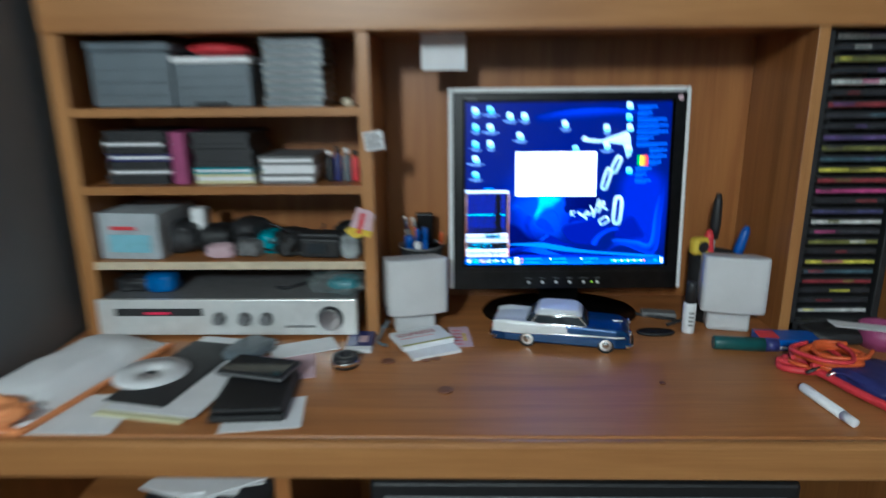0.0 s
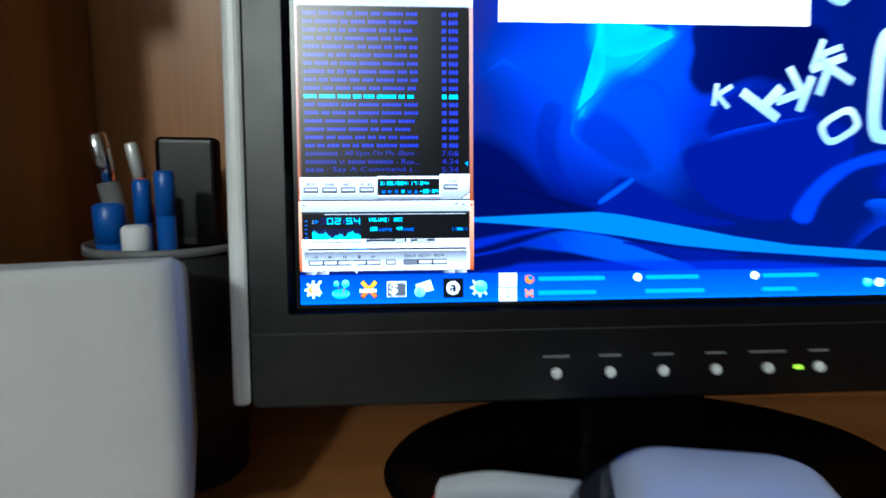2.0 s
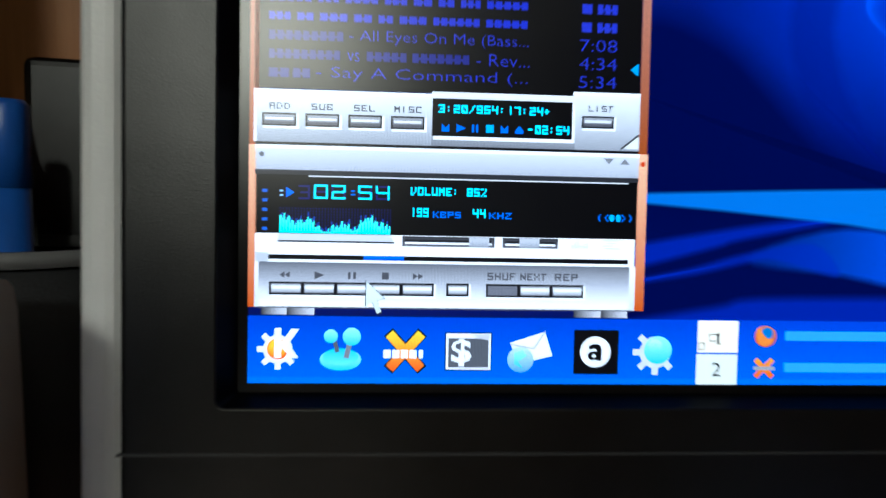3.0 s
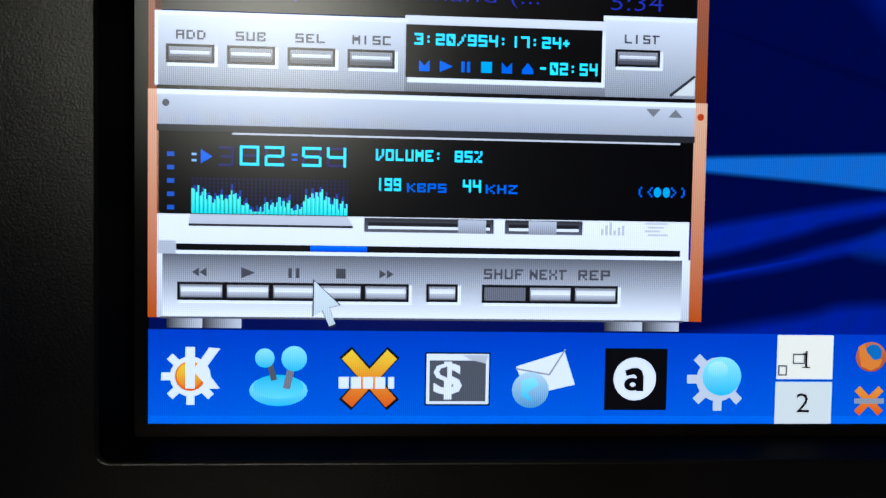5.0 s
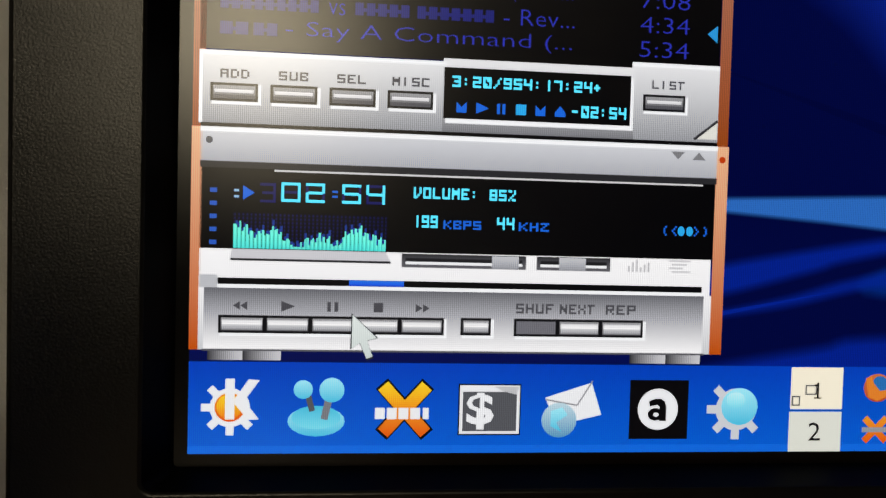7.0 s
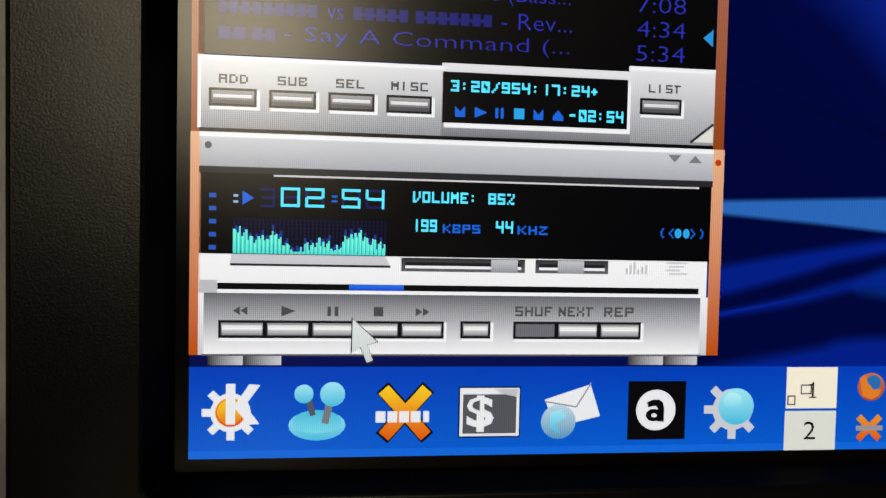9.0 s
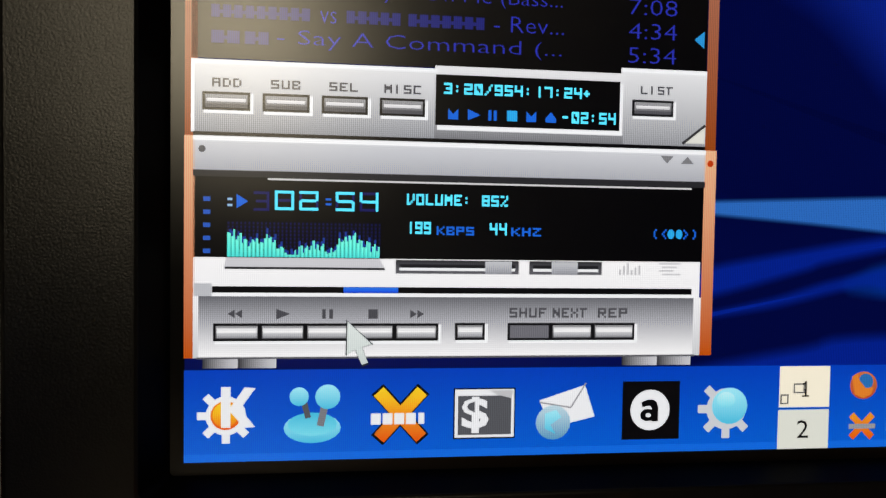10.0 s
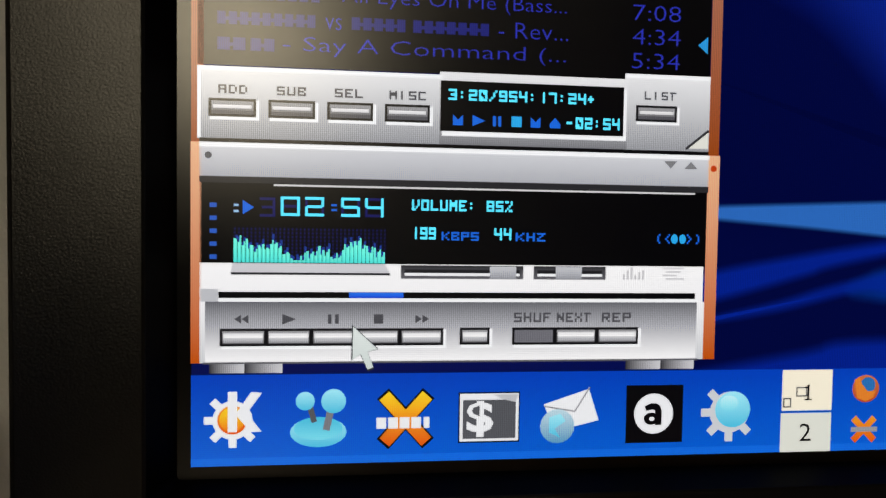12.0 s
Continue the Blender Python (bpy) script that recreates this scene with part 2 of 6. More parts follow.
def part(name, bm, material, parent=None, label=""):
    """Links bm, given in its thing's own axes, as one mesh."""
    me = bpy.data.meshes.new(name)
    bm.to_mesh(me)
    bm.free()
    me.materials.append(material)
    ob = new(name, me)
    ob.parent = parent
    if label:
        tagged(ob, label)
    return ob


def thing(name, m, label, category, group="", kind=""):
    ob = new(name)
    ob.empty_display_size = 0.02
    ob.matrix_world = m
    return tagged(ob, label, category, group, kind)


def solid(name, bm, material, m, label, category, group="", kind=""):
    ob = part(name, bm, material)
    ob.matrix_world = m
    return tagged(ob, label, category, group, kind)


def struct(name, bm, material, label):
    return tagged(part(name, bm, material), label, "structure", "", "structure")




I4 = Matrix.Identity(4)

# ---- room ----
# all but the west wall are unseen, added to bounce the lamp's light
struct("floor", rbox(-0.9, -4.2, -0.78, 3.0, 0.4, -0.75, 0), FLOOR, "unseen brown carpeted floor, added to bounce light")
struct("ceiling", rbox(-0.9, -4.2, 1.65, 3.0, 0.4, 1.7, 0), CEIL, "unseen white painted ceiling, added to bounce light")
struct("wall_west", rbox(-0.95, -4.2, -0.75, -0.81, 0.4, 1.65, 0), WALL, "grey painted wall beside the desk")
struct("bounce_wall_north", rbox(-0.81, 0.32, -0.75, 3.0, 0.4, 1.65, 0), WALL, "unseen grey painted wall behind the desk, added to bounce light")
struct("bounce_wall_east", rbox(2.9, -4.2, -0.75, 3.0, 0.32, 1.65, 0), WALL, "unseen grey painted wall across the room, added to bounce light")
struct("bounce_wall_south", rbox(-0.81, -4.2, -0.75, 2.9, -4.1, 1.65, 0), WALL, "unseen grey painted wall behind the viewer, added to bounce light")

# ---- desk with hutch ----
BACK = 0.20
desk = thing("desk", pose(-0.1, 0, -0.75), "oak veneered computer desk with a thick front edge", "desk")
part("desk_top", rbox(-0.70, -0.312, 0.704, 1.0, 0.21, 0.75, 0.003), DESK, desk)
part("front_edge", rbox(-0.70, -0.329, 0.700, 1.0, -0.3125, 0.7496, 0.006, 3), EDGE, desk, "lighter oak front edge of the desk top")
part("side_panel", rbox(-0.69, -0.30, 0.0, -0.668, 0.21, 0.70), WOOD_Z, desk)
part("side_panel", rbox(0.97, -0.30, 0.0, 0.992, 0.21, 0.70), WOOD_Z, desk)
part("partition", rbox(-0.286, -0.305, 0.0, -0.266, 0.19, 0.70), WOOD_Z, desk)
part("partition", rbox(0.52, -0.305, 0.0, 0.54, 0.19, 0.70), WOOD_Z, desk)
part("back_panel", rbox(-0.668, 0.19, 0.0, 0.97, 0.20, 0.70, 0), WOOD_BACK, desk)
part("lower_shelf", rbox(-0.668, -0.27, 0.50, -0.286, 0.19, 0.518), WOOD_X, desk)

hutch = thing("hutch", pose(-0.1, 0, 0), "oak veneered desk hutch with open shelves and monitor bay", "hutch")
part("side_panel", rbox(-0.68, 0.003, 0, -0.655, BACK, 0.80), WOOD_Z, hutch)
part("side_edge", rbox(-0.681, 0.0, 0, -0.654, 0.003, 0.80, 0.001), EDGE_Z, hutch)
for x0, x1 in ((-0.207, -0.188), (0.477, 0.493), (0.672, 0.69)):
    part("upright", rbox(x0, 0.003, 0, x1, BACK, 0.485), WOOD_Z, hutch)
    part("upright_edge", rbox(x0 - 0.0005, 0.0, 0, x1 + 0.0005, 0.003, 0.4845, 0.001), EDGE_Z, hutch)
for z, mat in ((0.375, EDGE), (0.253, EDGE), (0.128, PALE)):
    part("shelf", rbox(-0.6545, 0.0035, z - 0.0135, -0.2075, BACK, z), WOOD_X, hutch)
    part("shelf_edge", rbox(-0.6545, 0.0008, z - 0.0135, -0.2075, 0.0032, z - 0.0002, 0.0008), mat, hutch)
part("top_shelf", rbox(-0.68, 0.012, 0.4855, 0.69, BACK, 0.505), WOOD_X, hutch)
part("top_rail", rbox(-0.682, -0.004, 0.4852, 0.692, 0.0115, 0.535, 0.002), EDGE, hutch)
part("upper_panel", rbox(-0.68, 0.02, 0.5052, 0.69, 0.03, 0.80, 0.001), WOOD_BACK, hutch)
part("back_panel", rbox(-0.68, BACK + 0.0005, 0, 0.69, BACK + 0.008, 0.80, 0), WOOD_BACK, hutch)

# ---- monitor ----
U = 0.000264
MC, TILT, YAW = Vector((0.0279, 0.0637, 0.2423)), radians(4.245), radians(0.933)
RT = Vector((math.cos(YAW), math.sin(YAW), 0))
UP = Vector((-math.sin(YAW) * math.sin(TILT), math.cos(YAW) * math.sin(TILT), math.cos(TILT)))
NN = RT.cross(UP)
MON = Vector((0.030, 0.105, 0.0))
# local axes of the display: x right, y away from the viewer, z up, origin at its middle
DISP = Matrix.Translation(-MON) @ Matrix.Translation(MC) @ Matrix((
    (RT.x, -NN.x, UP.x, 0), (RT.y, -NN.y, UP.y, 0), (RT.z, -NN.z, UP.z, 0), (0, 0, 0, 1)))


def sx(u):
    return (u - 640) * U


def sz(v):
    return (512 - v) * U


def ring(u0, v0, u1, v1, p0, q0, p1, q1, front, back, r_out=0.004, r_in=0.004, seg=5):
    """A frame between two rounded rectangles, with its inner lip sloping back."""
    def outline(a, b, c, d, r, y):
        pts = []
        for cx, cz, a0 in ((c - r, b - r, 0), (a + r, b - r, 90), (a + r, d + r, 180), (c - r, d + r, 270)):
            for k in range(seg + 1):
                t = radians(a0 + 90 * k / seg)
                pts.append((cx + r * math.cos(t), y, cz + r * math.sin(t)))
        return pts
    bm = bmesh.new()
    o = (sx(u0), sz(v0), sx(u1), sz(v1))
    i = (sx(p0), sz(q0), sx(p1), sz(q1))
    sh, fine = 0.0012, 0.0004
    loops = [outline(*o, r_out, back), outline(*o, r_out, front + sh),
             outline(o[0] + sh, o[1] - sh, o[2] - sh, o[3] + sh, r_out, front),
             outline(i[0] - fine, i[1] + fine, i[2] + fine, i[3] - fine, r_in + fine, front),
             outline(*i, r_in, front + fine),
             outline(sx(-6.5), sz(-6.5), sx(1286.5), sz(1030.5), 0.0006, 0.0002)]
    vs = [[bm.verts.new(p) for p in lp] for lp in loops]
    for row, (a, b) in enumerate(zip(vs, vs[1:])):
        for k in range(len(a)):
            f = bm.faces.new((a[k], a[(k + 1) % len(a)], b[(k + 1) % len(a)], b[k]))
            f.smooth = row in (0, 1, 3)
            f.material_index = 1 if row >= 4 else 0
    bmesh.ops.recalc_face_normals(bm, faces=bm.faces)
    return moved(bm, DISP)


monitor = thing("computer_monitor", Matrix.Translation(MON), "flat monitor with black bezel, silver rim and lit blue desktop", "monitor")
bezel = part("bezel", ring(-79, -60, 1365, 1187, -16.5, -12, 1297, 1037, -0.0045, 0.02, 0.003, 0.0014), BEZEL, monitor, "matt black plastic bezel")
bezel.data.materials.append(LIP)
for u0, v0, u1, v1 in ((-109, -91, -79.5, 1184), (1365.5, -91, 1392, 1184), (-79, -91, 1365, -60.5)):
    part("rim", moved(rbox(sx(u0), -0.0030, sz(v1), sx(u1), 0.03, sz(v0), 0.0028, 3), DISP), SILVER, monitor, "silver plastic rim")
part("back_cover", moved(rbox(sx(-100), 0.0205, sz(1172), sx(1380), 0.05, sz(-75), 0.012, 3), DISP), DARK, monitor)
part("bezel_seam", moved(rbox(sx(-80), -0.00465, sz(1069), sx(1360), -0.0043, sz(1067), 0), DISP), DARK, monitor)
part("neck", rbox(-0.035, 0.0, 0.008, 0.035, 0.03, 0.16, 0.006), BEZEL, monitor)
base = turned([(0.0, 0.0), (0.138, 0.0), (0.140, 0.003), (0.136, 0.008), (0.06, 0.013), (0.0, 0.014)], 48)
part("base", moved(base, Matrix.Diagonal((1, 0.68, 1, 1))), BEZEL, monitor, "black oval stand foot")
for k in range(6):
    kn = turned([(0.0, -0.001), (0.0024, 0.0), (0.0026, 0.001), (0.0018, 0.0026), (0.0, 0.003)], 14)
    part("button", moved(kn, DISP @ pose(sx(407 + 88.8 * k), -0.0045, sz(1140), 90)), SILVER, monitor, "small silver menu button")
    w = (22, 18, 17, 17, 32, 17)[k]
    part("button_label", moved(rbox(sx(407 + 88.8 * k - w), -0.0047, sz(1115), sx(407 + 88.8 * k + w), -0.0044, sz(1111), 0), DISP), GREYCASE, monitor)
LEDM = glow("green_power_light", (0.55, 0.9, 0.02), power=0.7)
part("power_light", moved(rbox(sx(809), -0.0052, sz(1144), sx(824), -0.0043, sz(1137), 0.0004), DISP), LEDM, monitor, "lit green power light")
part("maker_mark", moved(rbox(sx(0), -0.0048, sz(-18), sx(66), -0.0044, sz(-28), 0.0001), DISP), GREYCASE, monitor)
part("badge", moved(turned([(0.0, 0), (0.0045, 0), (0.0045, 0.0004), (0.0, 0.0006)], 18), DISP @ pose(sx(1325), -0.0046, sz(-22), 90)), PINKP, monitor)

# ---- the picture on the display ----
LAYER = 0.00003


def flat(points, layer):
    bm = bmesh.new()
    bm.faces.new([bm.verts.new((sx(u), -layer * LAYER, sz(v))) for u, v in points])
    if bm.faces[:][0].normal.y > 0:
        bmesh.ops.reverse_faces(bm, faces=bm.faces[:])
    return moved(bm, DISP)


G = {}


def gl(*key):
    if key not in G:
        G[key] = glow("display_colour", *key)
    return G[key]


screen = part("screen", flat([(-10, -8), (1290, -8), (1290, 1034), (-10, 1034)], 0), glow("unlit_display_edge", (0.0, 0.0, 0.0)), monitor, "lit display with a blue desktop picture")


def ui(name, points, layer, mat, label=""):
    return part(name, flat(points, layer), mat, screen, label)


def rect(name, u0, v0, u1, v1, layer, mat, label=""):
    return ui(name, [(u0, v0), (u1, v0), (u1, v1), (u0, v1)], layer, mat, label)


def disc(cu, cv, ru, rv, k=20):
    return [(cu + ru * math.cos(2 * math.pi * j / k), cv + rv * math.sin(2 * math.pi * j / k)) for j in range(k)]


def words(name, body, u0, v0, u1, v1, layer, mat, label="", bold=0.0):
    """Lettering in the built-in font, fitted into a rectangle of the display."""
    cu = bpy.data.curves.new("lettering", "FONT")
    cu.body, cu.resolution_u, cu.offset = body, 2, bold
    tmp = bpy.data.objects.new("lettering", cu)
    scene.collection.objects.link(tmp)
    bpy.context.view_layer.update()
    me = bpy.data.meshes.new_from_object(tmp.evaluated_get(bpy.context.evaluated_depsgraph_get()))
    bpy.data.objects.remove(tmp)
    bpy.data.curves.remove(cu)
    co = np.array([v.co[:] for v in me.vertices])
    lo, hi = co.min(0), co.max(0)
    for v in me.vertices:
        a, b = (v.co.x - lo[0]) / (hi[0] - lo[0]), (v.co.y - lo[1]) / (hi[1] - lo[1])
        v.co = DISP @ Vector((sx(u0 + a * (u1 - u0)), -layer * LAYER, sz(v1 + b * (v0 - v1))))
    me.materials.append(mat)
    ob = new(name, me)
    ob.parent = screen
    if label:
        tagged(ob, label)
    return ob


# square dot lettering of the music player: five rows of four dots, one hexadecimal figure a row
DOTS = dict(A="F9F99", B="F9E9F", C="F888F", D="E999E", E="F8E8F", F="F8E88", H="99F99", I="44444", K="9ACA9", L="8888F", M="9FF99",
            N="9DFB9", O="F999F", P="F9F88", R="F9FA9", S="F8F1F", T="F4444", U="9999F", V="999AC", X="99699", Z="F248F")
DOTS.update({"0": "FB9DF", "1": "22222", "2": "F1F8F", "3": "F171F", "4": "99F11", "5": "F8F1F", "7": "F1111", "8": "F9F9F", "9": "F9F1F",
             ":": "04040", "/": "12248", "+": "04E40", "-": "00E00", "%": "D124B", "(": "24442", ")": "42224", "<": "12421", ">": "84248", " ": "00000"})


def dotted(name, body, u0, v0, u1, v1, layer, mat, label=""):
    bm = bmesh.new()
    wide, high = (u1 - u0) / (5 * len(body) - 1), (v1 - v0) / 5
    corners = {}

    def corner(a, b):
        if (a, b) not in corners:
            corners[a, b] = bm.verts.new((sx(u0 + wide * a), -layer * LAYER, sz(v0 + high * b)))
        return corners[a, b]

    for k, ch in enumerate(body):
        for row, figure in enumerate(DOTS[ch]):
            bits = int(figure, 16)
            for col in range(4):
                if bits >> (3 - col) & 1:
                    a = 5 * k + col
                    bm.faces.new([corner(a, row), corner(a, row + 1), corner(a + 1, row + 1), corner(a + 1, row)])
    return part(name, moved(bm, DISP), mat, screen, label)


def barred(name, u0, v0, u1, v1, layer, mat, pitch=5.4):
    """A word that stays unread: one bar with a notched outline."""
    count = max(1, round((u1 - u0) / pitch))
    step = (u1 - u0 + 1.5) / count
    low, high = v1 - 0.30 * (v1 - v0), v0 + 0.42 * (v1 - v0)
    top, foot = [], []
    for k in range(count):
        a, b = u0 + step * k, u0 + step * (k + 1) - 1.5
        top += [(a, v0), (b, v0)] + ([(b, high), (b + 1.5, high)] if k < count - 1 else [])
        foot += [(a, v1), (b, v1)] + ([(b, low), (b + 1.5, low)] if k < count - 1 else [])
    return ui(name, top + foot[::-1], layer, mat)


# wallpaper: lit base with a bright heart, and soft-edged petals, bands and ribbons over it
def wallpaper():
    m, n, l, b = nodes_of("blue_wallpaper")
    em, gloss = film(m, n, l, b, 0.285, 0.042)
    tc = n.new("ShaderNodeTexCoord")
    mp = n.new("ShaderNodeMapping")
    mp.inputs["Scale"].default_value = (1.28, 0, 1.024)
    l.new(tc.outputs["Generated"], mp.inputs["Vector"])
    w = n.new("ShaderNodeTexNoise")
    w.inputs["Scale"].default_value, w.inputs["Detail"].default_value = 3.0, 1.0
    l.new(mp.outputs["Vector"], w.inputs["Vector"])
    far = n.new("ShaderNodeVectorMath")
    far.operation = "DISTANCE"
    far.inputs[1].default_value = (0.52, 0, 0.40)
    l.new(mp.outputs["Vector"], far.inputs[0])
    uneven = n.new("ShaderNodeMath")
    uneven.operation = "MULTIPLY_ADD"
    uneven.inputs[1].default_value = 0.16
    l.new(w.outputs["Fac"], uneven.inputs[0])
    l.new(far.outputs["Value"], uneven.inputs[2])
    r = n.new("ShaderNodeValToRGB")
    e = r.color_ramp.elements
    e[0].position, e[0].color = 0.08, (*lin(0, 60, 204), 1)
    e[1].position, e[1].color = 0.75, (*lin(2, 14, 84), 1)
    for at, c in ((0.20, (2, 48, 180)), (0.32, (3, 21, 112)), (0.42, (2, 14, 88))):
        e.new(at).color = (*lin(*c), 1)
    l.new(uneven.outputs[0], r.inputs["Fac"])
    l.new(r.outputs["Color"], em.inputs["Color"])
    l.new(dots(n, l, 0.8 * BRIGHT), em.inputs["Strength"])
    return m


def sheen(name, color, power):
    """Light that fades across the edge of a shape in the wallpaper."""
    m, n, l, b = nodes_of(name)
    out = n["Material Output"]
    n.remove(b)
    em, tr, mx = n.new("ShaderNodeEmission"), n.new("ShaderNodeBsdfTransparent"), n.new("ShaderNodeMixShader")
    em.inputs["Color"].default_value = (*color, 1)
    l.new(dots(n, l, power * BRIGHT), em.inputs["Strength"])
    at = n.new("ShaderNodeUVMap")
    at.uv_map = "across"
    s = n.new("ShaderNodeSeparateXYZ")
    l.new(at.outputs["UV"], s.inputs[0])
    pw = n.new("ShaderNodeMath")
    pw.operation = "POWER"
    pw.inputs[1].default_value = 1.5
    l.new(s.outputs["Y"], pw.inputs[0])
    l.new(pw.outputs[0], mx.inputs["Fac"])
    l.new(tr.outputs[0], mx.inputs[1])
    l.new(em.outputs[0], mx.inputs[2])
    l.new(mx.outputs[0], out.inputs["Surface"])
    return m


depth_of = []


def next_layer():
    depth_of.append(2.0 + 0.14 * len(depth_of))
    return depth_of[-1]


def swoosh(points, width, mat, steps=8):
    """A ribbon beside a curve: bright along the curve, fading to one side, thin at its ends."""
    layer = next_layer()
    pts = smooth_path([(u, v, 0) for u, v in points], steps)
    bm = bmesh.new()
    uvl = bm.loops.layers.uv.new("across")
    rows = []
    for k, p in enumerate(pts):
        d = (pts[min(k + 1, len(pts) - 1)] - pts[max(k - 1, 0)]).normalized()
        s = Vector((-d.y, d.x, 0))
        t = k / (len(pts) - 1)
        w = width * (math.sin(math.pi * min(1, 0.12 + 0.88 * t)) ** 0.7)
        rows.append([(p, math.sin(math.pi * t) ** 0.6), (p + s * w * 0.5, 0.45 * math.sin(math.pi * t) ** 0.6), (p + s * w, 0.0)])
    made = [[(bm.verts.new((sx(q.x), -layer * LAYER, sz(q.y))), a) for q, a in row] for row in rows]
    for a, b in zip(made, made[1:]):
        for j in (0, 1):
            quad = (a[j], a[j + 1], b[j + 1], b[j])
            f = bm.faces.new([v for v, _ in quad])
            for lp, (_, val) in zip(f.loops, quad):
                lp[uvl].uv = (0, val)
    return part("wallpaper_light", moved(bm, DISP), mat, screen)


def petal(points, feather, mat, full=1.0, fade=None, round_off=True):
    """A closed shape with a soft edge; fade (from, to) lets it die away from one point towards another."""
    layer = next_layer()
    ring_pts = [Vector((u, v, 0)) for u, v in points]
    if round_off:
        loop_pts = ring_pts[-1:] + ring_pts + ring_pts[:2]
        pts = []
        for k in range(1, len(loop_pts) - 2):
            a, b, c, d = loop_pts[k - 1:k + 3]
            for j in range(5):
                t = j / 5
                pts.append(0.5 * (2 * b + (c - a) * t + (2 * a - 5 * b + 4 * c - d) * t * t + (3 * b - a - 3 * c + d) * t ** 3))
    else:
        pts = ring_pts
    area = sum(p.x * q.y - q.x * p.y for p, q in zip(pts, pts[1:] + pts[:1]))
    side = 1 if area > 0 else -1
    bm = bmesh.new()
    uvl = bm.loops.layers.uv.new("across")

    def strength(p):
        if fade is None:
            return full
        a, b = Vector((*fade[0], 0)), Vector((*fade[1], 0))
        t = (p - a).dot(b - a) / (b - a).length_squared
        return full * min(1, max(0, 1 - t))

    inner, outer = [], []
    for k, p in enumerate(pts):
        d = (pts[(k + 1) % len(pts)] - pts[k - 1]).normalized()
        o = Vector((d.y, -d.x, 0)) * side
        for row, q, f in ((inner, p - o * feather * 0.35, strength(p)), (outer, p + o * feather * 0.65, 0.0)):
            row.append((bm.verts.new((sx(q.x), -layer * LAYER, sz(q.y))), f))
    faces = [inner] + [[inner[k], inner[(k + 1) % len(pts)], outer[(k + 1) % len(pts)], outer[k]] for k in range(len(pts))]
    for corner in faces:
        f = bm.faces.new([v for v, _ in corner])
        for lp, (_, val) in zip(f.loops, corner):
            lp[uvl].uv = (0, val)
    return part("wallpaper_light", moved(bm, DISP), mat, screen)


rect("wallpaper", 0, 0, 1280, 1024, 1, wallpaper(), "deep blue abstract wallpaper")
CY = sheen("cyan_light", lin(20, 196, 255), 0.85)
LB = sheen("clear_blue_light", lin(2, 92, 238), 0.8)
MB = sheen("mid_blue_light", lin(4, 62, 208), 0.7)
RB = sheen("royal_blue_light", lin(6, 44, 178), 0.75)
DB = sheen("dark_blue_shade", lin(3, 24, 122), 0.7)
NB = sheen("navy_shade", lin(3, 9, 66), 0.7)
PB = sheen("grey_blue_light", lin(52, 124, 222), 0.75)
# top of the picture and its east side
swoosh([(420, 90), (640, 50), (900, 40), (1200, 70)], 70, MB)
petal([(1000, 470), (1180, 430), (1255, 560), (1215, 900), (1080, 890), (1010, 800)], 90, RB, 0.7)
petal([(1000, 760), (1060, 720), (1120, 800), (1130, 850), (960, 850)], 30, DB)
swoosh([(930, 875), (960, 862), (1100, 875), (1182, 884), (1205, 700), (1235, 560)], 50, LB)
swoosh([(900, 960), (1000, 900), (1215, 955), (1250, 700), (1265, 500)], -38, MB)
# bright heart with its petals
petal([(300, 640), (420, 590), (640, 590), (630, 668), (604, 720), (612, 776), (592, 835), (517, 822), (450, 775), (425, 730), (380, 700)], 70, LB, 0.4)
petal([(391, 708), (377, 767), (391, 821), (424, 857), (468, 880), (452, 858), (420, 815), (408, 767), (418, 716)], 10, DB, 0.55)
petal([(449, 762), (458, 732), (482, 722), (524, 745), (566, 806), (532, 812), (480, 788)], 16, DB, 0.6)
petal([(478, 560), (492, 622), (548, 616), (600, 594), (548, 645), (500, 660), (470, 695), (446, 724), (452, 690), (478, 652), (466, 600)], 26, CY, 0.7)
swoosh([(597, 601), (533, 646), (478, 687), (441, 722), (432, 749), (442, 767), (479, 794)], -16, LB)
swoosh([(487, 722), (524, 677), (570, 672), (599, 713), (610, 776), (592, 831)], 24, MB)
petal([(470, 880), (498, 849), (517, 826), (574, 850), (632, 882), (712, 902), (613, 902)], 10, DB)
petal([(480, 868), (487, 857), (531, 828), (534, 833), (500, 858)], 4, LB, 0.8)
petal([(648, 575), (632, 628), (627, 668), (651, 692), (693, 678), (740, 664), (817, 668), (850, 585)], 14, NB, 0.95)
petal([(657, 744), (693, 694), (741, 687), (829, 712), (842, 727), (762, 737), (686, 757)], 10, DB)
petal([(620, 785), (686, 758), (762, 739), (842, 728), (905, 750), (905, 798), (838, 838), (808, 890), (738, 894), (672, 872), (635, 833)], 10, DB)
swoosh([(650, 768), (690, 752), (762, 736), (842, 724)], 14, MB)
petal([(808, 890), (834, 846), (882, 808), (960, 783), (972, 799), (911, 815), (860, 857), (838, 900)], 8, MB)
# darker ground beside the player and the ribbons along the foot
petal([(262, 770), (330, 780), (400, 846), (470, 884), (262, 889)], 30, NB, 0.92)
petal([(262, 893), (480, 915), (640, 975), (262, 985)], 14, NB, 0.85)
petal([(351, 934), (425, 911), (518, 927), (566, 946), (643, 975), (615, 984), (519, 964), (425, 944)], 6, LB, 0.85, ((480, 945), (300, 925)))
petal([(262, 928), (326, 915), (384, 906), (440, 900), (347, 919), (327, 925), (262, 941)], 6, RB, 0.8)
